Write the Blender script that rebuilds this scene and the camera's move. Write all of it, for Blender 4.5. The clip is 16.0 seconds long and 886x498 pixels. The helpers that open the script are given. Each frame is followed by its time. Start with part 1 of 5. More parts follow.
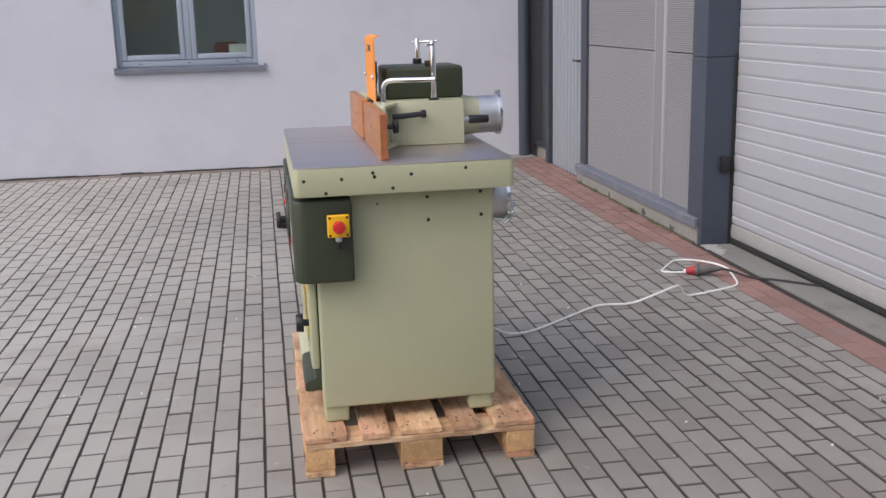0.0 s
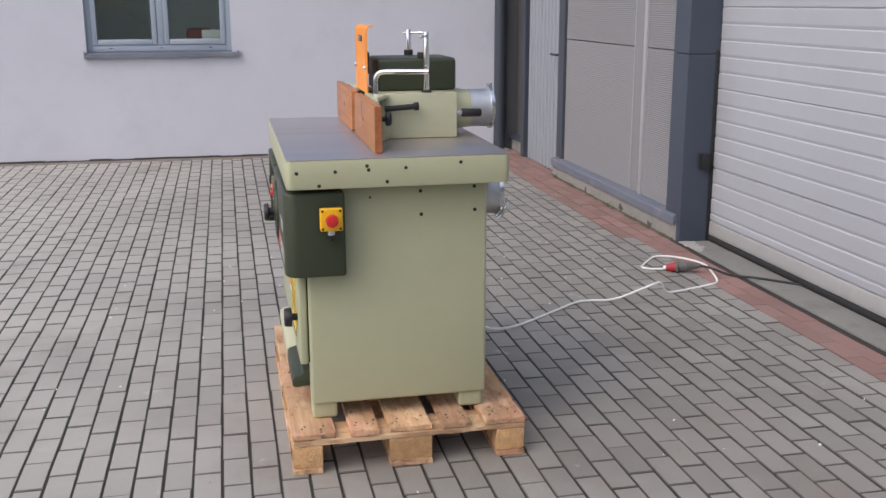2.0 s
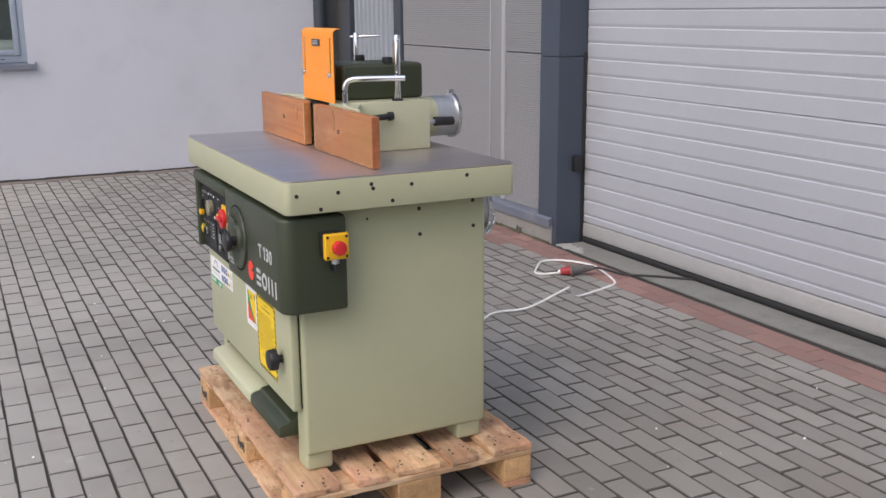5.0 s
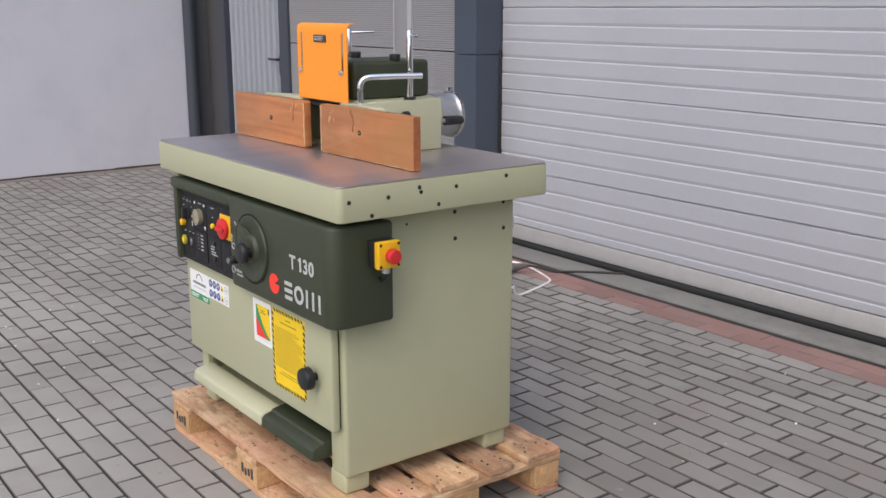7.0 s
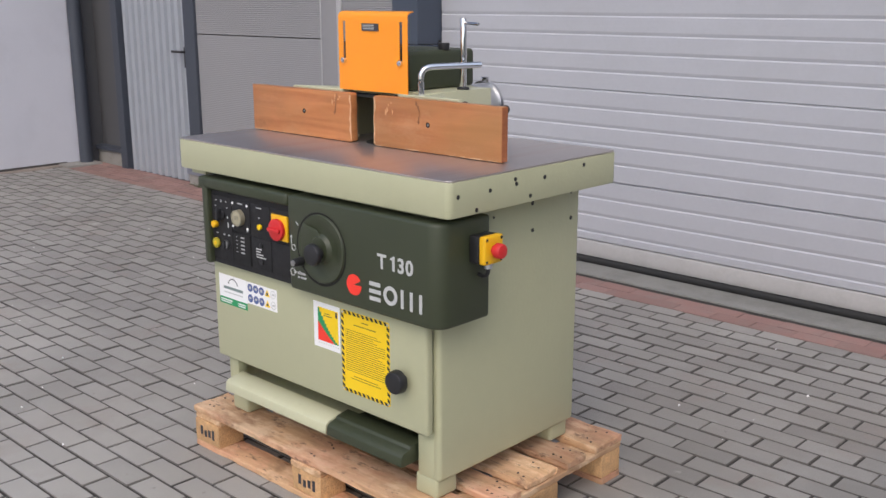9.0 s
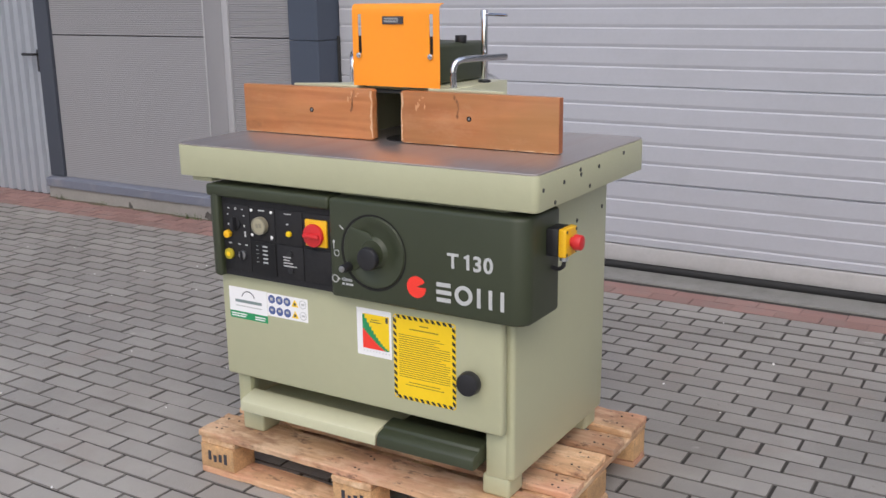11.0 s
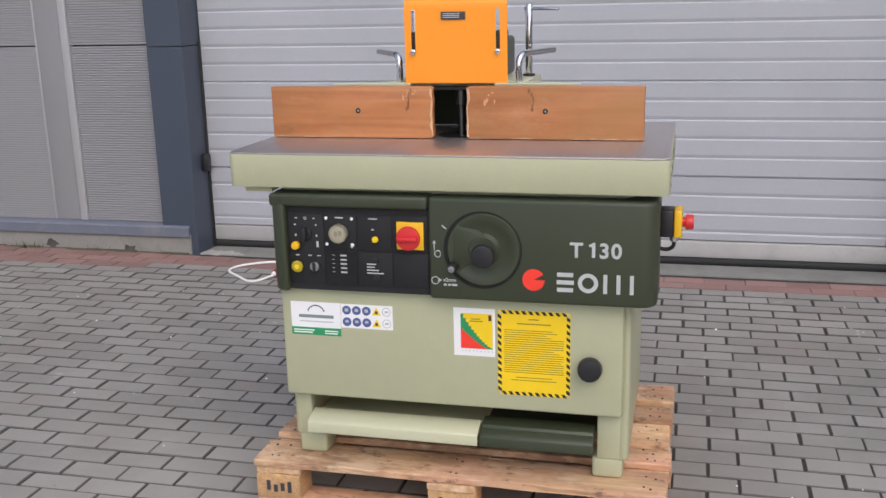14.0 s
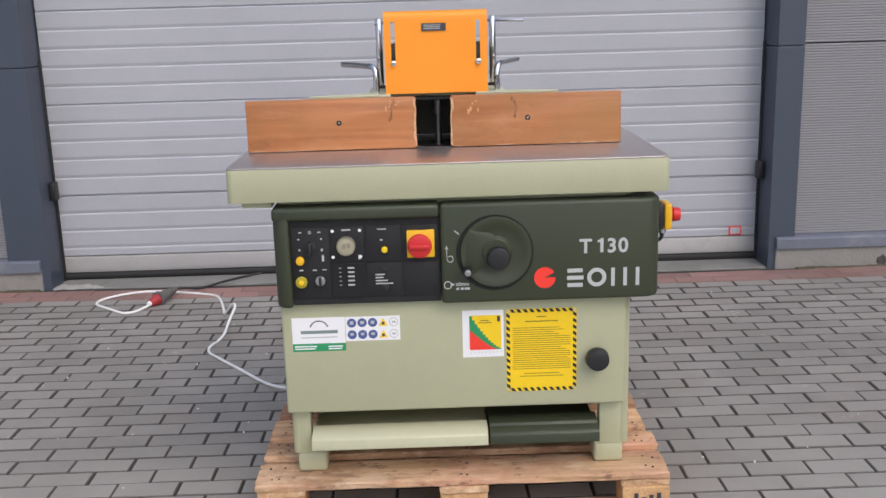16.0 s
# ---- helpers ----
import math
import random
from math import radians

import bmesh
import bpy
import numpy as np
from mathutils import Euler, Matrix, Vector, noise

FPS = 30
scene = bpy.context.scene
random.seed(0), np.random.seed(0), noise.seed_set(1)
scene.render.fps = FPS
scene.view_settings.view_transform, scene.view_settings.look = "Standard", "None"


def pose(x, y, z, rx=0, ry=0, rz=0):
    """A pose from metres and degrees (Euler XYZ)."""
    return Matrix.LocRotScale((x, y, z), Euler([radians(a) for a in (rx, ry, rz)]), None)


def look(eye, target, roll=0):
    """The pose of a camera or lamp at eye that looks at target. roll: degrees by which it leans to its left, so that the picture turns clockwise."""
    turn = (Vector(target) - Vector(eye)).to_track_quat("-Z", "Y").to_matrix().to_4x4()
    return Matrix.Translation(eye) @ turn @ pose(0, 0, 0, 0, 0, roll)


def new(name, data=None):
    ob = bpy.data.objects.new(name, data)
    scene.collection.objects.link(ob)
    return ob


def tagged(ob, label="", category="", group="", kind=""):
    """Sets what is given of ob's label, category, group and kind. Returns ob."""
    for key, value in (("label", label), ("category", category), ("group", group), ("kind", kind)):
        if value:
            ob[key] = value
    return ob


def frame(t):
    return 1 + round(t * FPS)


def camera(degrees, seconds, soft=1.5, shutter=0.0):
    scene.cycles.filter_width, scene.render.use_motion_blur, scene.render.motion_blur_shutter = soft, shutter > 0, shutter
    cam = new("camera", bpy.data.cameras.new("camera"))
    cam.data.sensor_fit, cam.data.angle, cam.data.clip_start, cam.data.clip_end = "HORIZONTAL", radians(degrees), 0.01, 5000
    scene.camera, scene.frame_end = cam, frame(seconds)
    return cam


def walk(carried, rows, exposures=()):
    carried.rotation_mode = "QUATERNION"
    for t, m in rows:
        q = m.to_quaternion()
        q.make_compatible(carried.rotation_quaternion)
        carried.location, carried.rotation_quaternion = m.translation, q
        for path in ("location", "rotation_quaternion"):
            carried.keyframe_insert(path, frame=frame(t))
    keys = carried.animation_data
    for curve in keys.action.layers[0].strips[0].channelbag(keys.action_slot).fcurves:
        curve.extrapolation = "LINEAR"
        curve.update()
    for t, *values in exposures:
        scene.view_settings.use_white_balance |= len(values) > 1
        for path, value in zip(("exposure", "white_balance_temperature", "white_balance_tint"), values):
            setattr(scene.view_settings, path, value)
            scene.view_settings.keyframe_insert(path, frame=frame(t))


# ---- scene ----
cam = camera(47.8, 16.0)
METRES, EYE, TILT, LEAN, TURN = 4.873, 1.53, 0.0, 0.0, -9.9
ROWS = [
    (0.0, 0.0, 0.0, 0.0, -0.34, -13.33, 1.42),
    (0.5, 0.0078, -0.0034, -0.0005, -0.48, -14.09, 1.44),
    (1.0, 0.0095, -0.0042, 0.0007, -0.99, -14.23, 1.11),
    (1.5, -0.0023, 0.0021, 0.001, -1.62, -14.07, 0.98),
    (2.0, -0.0202, 0.0103, 0.001, -2.2, -13.88, 0.14),
    (2.5, -0.0457, 0.0246, 0.001, -4.26, -13.7, 0.05),
    (3.0, -0.0682, 0.0385, 0.0002, -7.2, -13.55, -0.17),
    (3.5, -0.0905, 0.05, -0.001, -9.78, -13.48, -0.19),
    (6.0, -0.2244, 0.1286, -0.0047, -21.71, -13.58, 0.36),
    (6.5, -0.2526, 0.1469, -0.0051, -24.64, -13.57, 0.1),
    (7.0, -0.2809, 0.1664, -0.0062, -27.15, -13.57, 0.01),
    (7.5, -0.3099, 0.1872, -0.0072, -29.31, -13.7, -0.61),
    (8.0, -0.3374, 0.2089, -0.008, -31.77, -13.96, 0.28),
    (8.5, -0.3659, 0.2309, -0.0086, -34.06, -14.19, -0.08),
    (9.0, -0.393, 0.2544, -0.0083, -36.81, -14.06, 0.04),
    (11.5, -0.5124, 0.3914, -0.0109, -51.84, -14.17, 0.58),
    (12.0, -0.5337, 0.42, -0.0112, -54.58, -13.79, 0.51),
    (12.5, -0.552, 0.4497, -0.0115, -57.29, -13.67, 0.95),
    (13.0, -0.5697, 0.4808, -0.0134, -60.34, -14.16, 1.99),
    (13.5, -0.5877, 0.5148, -0.0131, -63.22, -14.35, 1.49),
    (14.0, -0.6038, 0.5481, -0.0129, -66.36, -14.31, 1.31),
    (14.5, -0.6194, 0.5808, -0.0129, -69.79, -14.18, 1.4),
    (15.0, -0.6328, 0.6153, -0.0119, -73.23, -13.8, 1.07),
    (15.5, -0.6442, 0.6486, -0.013, -77.27, -13.33, 1.71),
    (16.0, -0.6553, 0.684, -0.0144, -81.22, -13.56, 1.6),
]
walk(cam, [(t, pose(0, 0, EYE, TILT, LEAN, TURN) @ pose(METRES * x, METRES * y, METRES * z, 90 + pitch, roll, yaw)) for t, x, y, z, yaw, pitch, roll in ROWS], [(0.0, 0.27, 6230, 11), (8.0, 0.22, 6190, 11), (16.0, 0.17, 6100, 11)])


# ---- world and sun: a bright overcast sky ----
world = bpy.data.worlds.new("overcast_sky")
scene.world = world
world.use_nodes = True
wn = world.node_tree.nodes
sky = wn.new("ShaderNodeTexSky")
sky.sky_type, sky.sun_disc = "NISHITA", False
sky.sun_elevation, sky.sun_rotation = radians(48), radians(240)
sky.air_density, sky.dust_density, sky.ozone_density = 1.0, 4.0, 1.0
wn["Background"].inputs["Strength"].default_value = 0.15
world.node_tree.links.new(sky.outputs["Color"], wn["Background"].inputs["Color"])
sun_data = bpy.data.lights.new("sun", "SUN")
sun_data.energy, sun_data.angle, sun_data.color = 0.70, radians(125), (1.0, 0.96, 0.90)
sun = new("sun", sun_data)
sun.matrix_world = look((-8.0, -5.0, 11.0), (0, 0, 0))


# ---- materials ----
def material(name, base, rough=0.6, metal=0.0, vary=0.12, scale=3.0, grain=60.0, bump=0.0, bump_scale=200.0,
             stain=None, stain_amount=0.0, piece=0.0, object_piece=0.0, coat=0.0, stretch=(1, 1, 1), rvar=0.4):
    """Procedural surface: a base colour varied at a large and a fine scale, stains, and fine relief."""
    m = bpy.data.materials.new(name)
    m.use_nodes = True
    nt = m.node_tree
    N, L = nt.nodes, nt.links
    b = N["Principled BSDF"]
    b.inputs["Metallic"].default_value = metal
    b.inputs["Coat Weight"].default_value = coat
    mp = N.new("ShaderNodeMapping")
    mp.inputs["Scale"].default_value = stretch
    geo = N.new("ShaderNodeNewGeometry")
    L.new(geo.outputs["Position"], mp.inputs["Vector"])
    big = N.new("ShaderNodeTexNoise")
    big.inputs["Scale"].default_value, big.inputs["Detail"].default_value = scale, 5
    fine = N.new("ShaderNodeTexNoise")
    fine.inputs["Scale"].default_value, fine.inputs["Detail"].default_value = grain, 4
    L.new(mp.outputs["Vector"], big.inputs["Vector"])
    L.new(mp.outputs["Vector"], fine.inputs["Vector"])

    def math_node(op, a, c):
        n = N.new("ShaderNodeMath")
        n.operation = op
        for s, v in zip(n.inputs, (a, c)):
            if isinstance(v, (int, float)):
                s.default_value = v
            else:
                L.new(v, s)
        return n.outputs[0]
    f = math_node("ADD", math_node("MULTIPLY", big.outputs["Fac"], 0.6), math_node("MULTIPLY", fine.outputs["Fac"], 0.4))
    val = math_node("ADD", math_node("MULTIPLY", math_node("SUBTRACT", f, 0.5), 4 * vary), 1.0)
    if piece:
        val = math_node("MULTIPLY", val, math_node("ADD", math_node("MULTIPLY", math_node("SUBTRACT", geo.outputs["Random Per Island"], 0.5), 2 * piece), 1.0))
    if object_piece:
        info = N.new("ShaderNodeObjectInfo")
        val = math_node("MULTIPLY", val, math_node("ADD", math_node("MULTIPLY", math_node("SUBTRACT", info.outputs["Random"], 0.5), 2 * object_piece), 1.0))
    hsv = N.new("ShaderNodeHueSaturation")
    hsv.inputs["Color"].default_value = (*base, 1)
    L.new(val, hsv.inputs["Value"])
    col = hsv.outputs["Color"]
    if stain_amount:
        sn = N.new("ShaderNodeTexNoise")
        sn.inputs["Scale"].default_value, sn.inputs["Detail"].default_value = scale * 1.7, 8
        sn.inputs["Roughness"].default_value = 0.65
        L.new(mp.outputs["Vector"], sn.inputs["Vector"])
        ramp = N.new("ShaderNodeValToRGB")
        ramp.color_ramp.elements[0].position, ramp.color_ramp.elements[1].position = 0.5, 0.75
        L.new(sn.outputs["Fac"], ramp.inputs["Fac"])
        mix = N.new("ShaderNodeMixRGB")
        L.new(math_node("MULTIPLY", ramp.outputs["Color"], stain_amount), mix.inputs["Fac"])
        L.new(col, mix.inputs["Color1"])
        mix.inputs["Color2"].default_value = (*stain, 1)
        col = mix.outputs["Color"]
    L.new(col, b.inputs["Base Color"])
    L.new(math_node("ADD", math_node("MULTIPLY", math_node("SUBTRACT", f, 0.5), rvar), rough), b.inputs["Roughness"])
    if bump:
        bn = N.new("ShaderNodeTexNoise")
        bn.inputs["Scale"].default_value, bn.inputs["Detail"].default_value = bump_scale, 6
        L.new(mp.outputs["Vector"], bn.inputs["Vector"])
        bp = N.new("ShaderNodeBump")
        bp.inputs["Strength"].default_value, bp.inputs["Distance"].default_value = bump, 0.01
        L.new(bn.outputs["Fac"], bp.inputs["Height"])
        L.new(bp.outputs["Normal"], b.inputs["Normal"])
    return m


def wood(name, light, dark, rough=0.6, along="y", ring=9.0, object_piece=0.15, knots=0.5, blotches=()):
    """Sawn wood: stretched grain, rings and darker blotches along one axis."""
    m = bpy.data.materials.new(name)
    m.use_nodes = True
    nt = m.node_tree
    N, L = nt.nodes, nt.links
    b = N["Principled BSDF"]
    tc = N.new("ShaderNodeTexCoord")
    info = N.new("ShaderNodeObjectInfo")
    off = N.new("ShaderNodeVectorMath")
    off.operation = "MULTIPLY_ADD"
    off.inputs[1].default_value = (7, 7, 7)
    L.new(info.outputs["Random"], off.inputs[0])
    L.new(tc.outputs["Object"], off.inputs[2])
    mp = N.new("ShaderNodeMapping")
    mp.inputs["Scale"].default_value = (1, 0.06, 1) if along == "y" else (0.06, 1, 1)
    L.new(off.outputs["Vector"], mp.inputs["Vector"])
    g = N.new("ShaderNodeTexNoise")
    g.inputs["Scale"].default_value, g.inputs["Detail"].default_value, g.inputs["Distortion"].default_value = ring * 6, 7, 0.6
    L.new(mp.outputs["Vector"], g.inputs["Vector"])
    r = N.new("ShaderNodeValToRGB")
    r.color_ramp.elements[0].position, r.color_ramp.elements[1].position = 0.3, 0.7
    r.color_ramp.elements[0].color, r.color_ramp.elements[1].color = (*dark, 1), (*light, 1)
    L.new(g.outputs["Fac"], r.inputs["Fac"])
    k = N.new("ShaderNodeTexNoise")
    k.inputs["Scale"].default_value, k.inputs["Detail"].default_value = 7, 6
    L.new(off.outputs["Vector"], k.inputs["Vector"])
    kr = N.new("ShaderNodeValToRGB")
    kr.color_ramp.elements[0].position, kr.color_ramp.elements[1].position = 0.58, 0.74
    L.new(k.outputs["Fac"], kr.inputs["Fac"])
    km = N.new("ShaderNodeMath")
    km.operation = "MULTIPLY"
    km.inputs[1].default_value = knots
    L.new(kr.outputs["Color"], km.inputs[0])
    mx = N.new("ShaderNodeMixRGB")
    L.new(km.outputs[0], mx.inputs["Fac"])
    L.new(r.outputs["Color"], mx.inputs["Color1"])
    mx.inputs["Color2"].default_value = (dark[0] * 0.55, dark[1] * 0.5, dark[2] * 0.5, 1)
    if blotches:
        # dirt, rubbed fibres and bruises: size, threshold from, to, amount, tint
        for size, lo, hi, amount, tint in blotches:
            wm = N.new("ShaderNodeMapping")
            wm.inputs["Location"].default_value = (size, 2 * size, 0.3 * size)
            wm.inputs["Scale"].default_value = (1, 0.45, 1) if along == "y" else (0.45, 1, 1)
            L.new(off.outputs["Vector"], wm.inputs["Vector"])
            wn_ = N.new("ShaderNodeTexNoise")
            wn_.inputs["Scale"].default_value, wn_.inputs["Detail"].default_value, wn_.inputs["Roughness"].default_value = size, 9, 0.68
            L.new(wm.outputs["Vector"], wn_.inputs["Vector"])
            wr = N.new("ShaderNodeValToRGB")
            wr.color_ramp.elements[0].position, wr.color_ramp.elements[1].position = lo, hi
            L.new(wn_.outputs["Fac"], wr.inputs["Fac"])
            wf = N.new("ShaderNodeMath")
            wf.operation = "MULTIPLY"
            wf.inputs[1].default_value = amount
            L.new(wr.outputs["Color"], wf.inputs[0])
            m4 = N.new("ShaderNodeMixRGB")
            L.new(wf.outputs[0], m4.inputs["Fac"])
            L.new(mx.outputs["Color"], m4.inputs["Color1"])
            m4.inputs["Color2"].default_value = (*tint, 1)
            mx = m4
    hv = N.new("ShaderNodeHueSaturation")
    vm = N.new("ShaderNodeMath")
    vm.operation = "MULTIPLY_ADD"
    vm.inputs[1].default_value, vm.inputs[2].default_value = 2 * object_piece, 1 - object_piece
    L.new(info.outputs["Random"], vm.inputs[0])
    L.new(vm.outputs[0], hv.inputs["Value"])
    L.new(mx.outputs["Color"], hv.inputs["Color"])
    L.new(hv.outputs["Color"], b.inputs["Base Color"])
    b.inputs["Roughness"].default_value = rough
    bp = N.new("ShaderNodeBump")
    bp.inputs["Strength"].default_value, bp.inputs["Distance"].default_value = 0.35, 0.004
    L.new(g.outputs["Fac"], bp.inputs["Height"])
    L.new(bp.outputs["Normal"], b.inputs["Normal"])
    return m


TRODDEN = ((5.0, 0.48, 0.66, 0.8, (0.27, 0.15, 0.09)), (11.0, 0.49, 0.60, 0.6, (0.80, 0.60, 0.39)), (3.2, 0.46, 0.62, 0.55, (0.66, 0.30, 0.20)), (38.0, 0.57, 0.65, 0.8, (0.19, 0.11, 0.072)))
SAGE = material("sage_green_paint", (0.456, 0.461, 0.297), 0.42, vary=0.04, scale=2.5, grain=25, bump=0.06, bump_scale=90, stain=(0.38, 0.37, 0.25), stain_amount=0.2)
CREAM = material("pale_green_paint", (0.56, 0.56, 0.38), 0.34, vary=0.04, scale=4, bump=0.06, bump_scale=120)
DARK_GREEN = material("dark_green_paint", (0.042, 0.051, 0.027), 0.42, vary=0.10, scale=4, grain=150, bump=0.12, bump_scale=500)
IRON = material("ground_cast_iron", (0.59, 0.54, 0.52), 0.35, metal=0.85, vary=0.08, scale=2.2, grain=55, bump=0.07, bump_scale=40, stain=(0.50, 0.34, 0.29), stain_amount=0.4, stretch=(0.3, 4, 1), rvar=0.06)
ORANGE = material("orange_paint", (1.0, 0.34, 0.018), 0.38, vary=0.02, scale=5)
FENCE_WOOD = wood("varnished_beech", (0.55, 0.222, 0.083), (0.38, 0.130, 0.043), 0.38, knots=0.25, object_piece=0.05, ring=6, blotches=((3.0, 0.40, 0.62, 0.75, (0.37, 0.185, 0.066)), (2.1, 0.52, 0.66, 0.55, (0.60, 0.255, 0.095)), (7.0, 0.58, 0.72, 0.3, (0.66, 0.38, 0.20)), (14.0, 0.60, 0.70, 0.6, (0.26, 0.11, 0.045))))
PALE_WOOD = wood("rubbed_beech", (0.74, 0.50, 0.31), (0.56, 0.33, 0.17), 0.6, knots=0.2, object_piece=0.05)
SCUFFED_WOOD = wood("scuffed_beech", (0.64, 0.34, 0.165), (0.52, 0.25, 0.11), 0.5, knots=0.2, object_piece=0.05)
KNOT_WOOD = wood("dark_beech_knot", (0.36, 0.155, 0.062), (0.24, 0.10, 0.042), 0.45, knots=0.5, object_piece=0.05)
END_WOOD = wood("beech_end_grain", (0.43, 0.15, 0.058), (0.30, 0.10, 0.038), 0.5, ring=14, object_piece=0.05)
PALLET_WOOD = wood("pallet_pine", (0.69, 0.455, 0.265), (0.47, 0.28, 0.145), 0.8, knots=0.8, object_piece=0.27, blotches=TRODDEN)
PALLET_CROSS = wood("pallet_pine_across", (0.66, 0.435, 0.255), (0.47, 0.285, 0.15), 0.8, along="x", blotches=TRODDEN[:2])
CHIPBOARD = material("pressed_chip_block", (0.60, 0.365, 0.175), 0.8, vary=0.3, scale=40, grain=160, bump=0.6, bump_scale=120, object_piece=0.15)
CHROME = material("chrome", (0.75, 0.75, 0.76), 0.14, metal=1.0, vary=0.03, scale=20)
STEEL = material("brushed_steel", (0.5, 0.5, 0.5), 0.3, metal=1.0, vary=0.1, scale=20)
OILED = material("oiled_dark_steel", (0.12, 0.12, 0.125), 0.35, metal=0.9, vary=0.15, scale=30)
ZINC = material("galvanised_steel", (0.62, 0.63, 0.65), 0.42, metal=0.85, vary=0.16, scale=30, grain=90)
BLACK = material("black_plastic", (0.018, 0.018, 0.02), 0.42, vary=0.1, scale=20)
RUBBER = material("black_rubber", (0.02, 0.02, 0.02), 0.75, vary=0.2, scale=10)
# near-black colour that stands for the shade inside holes and gaps
HOLE_SHADE = material("painted_recess_shade", (0.012, 0.012, 0.011), 0.9, vary=0.1)
DISPLAY_BLACK = material("black_display_window", (0.004, 0.004, 0.0045), 0.5, vary=0.1, scale=20)
PANEL_BLACK = material("satin_black_panel", (0.0115, 0.0112, 0.0125), 0.66, vary=0.12, scale=30)
YELLOW = material("yellow_plastic", (0.85, 0.48, 0.01), 0.4, vary=0.03)
OLIVE = material("dull_yellow_plastic", (0.42, 0.34, 0.02), 0.4, vary=0.05)
LEMON = material("yellow_sheet", (0.93, 0.64, 0.008), 0.45, vary=0.05, scale=10)
RED = material("red_plastic", (0.62, 0.026, 0.028), 0.4, vary=0.04)
MARK_RED = material("red_print", (0.92, 0.05, 0.03), 0.45, vary=0.02)
PRINT_GREY = material("silver_grey_print", (0.52, 0.53, 0.52), 0.5, vary=0.03)
WHITE = material("white_vinyl", (0.88, 0.88, 0.88), 0.45, vary=0.02)
PRINT_GREEN = material("green_print", (0.025, 0.30, 0.11), 0.5, vary=0.03)
PRINT_BLUE = material("blue_print", (0.08, 0.12, 0.30), 0.5, vary=0.03)
PRINT_DARK = material("dark_print", (0.05, 0.05, 0.06), 0.5, vary=0.03)
PRINT_MID = material("grey_green_print", (0.20, 0.26, 0.25), 0.5, vary=0.03)
PRINT_BROWN = material("brown_print_on_yellow", (0.30, 0.21, 0.02), 0.5, vary=0.03)
METER_FACE = material("yellowed_meter_glass", (0.40, 0.37, 0.26), 0.2, vary=0.08, scale=40)
METER_RING = material("aged_meter_ring", (0.26, 0.24, 0.17), 0.35, vary=0.1, scale=40)
PAVER = material("concrete_paver", (0.292, 0.279, 0.256), 0.62, vary=0.16, scale=1.6, grain=140, bump=0.5, bump_scale=260, piece=0.14, object_piece=0.0, stain=(0.45, 0.43, 0.405), stain_amount=0.4)
PAVER_PIECE = material("concrete_paver_piece", (0.292, 0.279, 0.256), 0.62, vary=0.16, scale=1.6, grain=140, bump=0.5, bump_scale=260, object_piece=0.14, stain=(0.45, 0.43, 0.405), stain_amount=0.4)
PAVER_RED = material("red_concrete_paver", (0.290, 0.172, 0.150), 0.85, vary=0.22, scale=2.2, grain=140, bump=0.5, bump_scale=260, piece=0.16, stain=(0.25, 0.21, 0.19), stain_amount=0.7)
CHAMFER = material("dirt_filled_edge", (0.125, 0.116, 0.105), 0.9, vary=0.3, scale=6, grain=150)
RED_EDGE = material("dusty_red_edge", (0.245, 0.155, 0.135), 0.9, vary=0.35, scale=5, grain=120)


def paled(m, pale, amount):
    """Mixes a pale tone into the open yard, thinning out raggedly towards the garage."""
    N, L = m.node_tree.nodes, m.node_tree.links
    sock = N["Principled BSDF"].inputs["Base Color"]
    old = sock.links[0].from_socket
    geo = N.new("ShaderNodeNewGeometry")
    sep = N.new("ShaderNodeSeparateXYZ")
    L.new(geo.outputs["Position"], sep.inputs[0])
    ns = N.new("ShaderNodeTexNoise")
    ns.inputs["Scale"].default_value, ns.inputs["Detail"].default_value = 0.9, 8
    L.new(geo.outputs["Position"], ns.inputs["Vector"])
    ma = N.new("ShaderNodeMath")
    ma.operation = "MULTIPLY_ADD"
    ma.inputs[1].default_value = 3.2
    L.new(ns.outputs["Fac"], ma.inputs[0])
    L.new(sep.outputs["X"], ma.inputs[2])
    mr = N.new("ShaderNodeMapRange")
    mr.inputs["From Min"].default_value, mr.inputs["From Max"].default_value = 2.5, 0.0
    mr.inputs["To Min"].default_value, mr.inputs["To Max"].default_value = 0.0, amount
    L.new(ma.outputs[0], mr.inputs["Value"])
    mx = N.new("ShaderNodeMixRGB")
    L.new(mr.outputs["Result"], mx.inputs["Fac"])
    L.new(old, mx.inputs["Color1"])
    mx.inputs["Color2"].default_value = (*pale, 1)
    L.new(mx.outputs["Color"], sock)


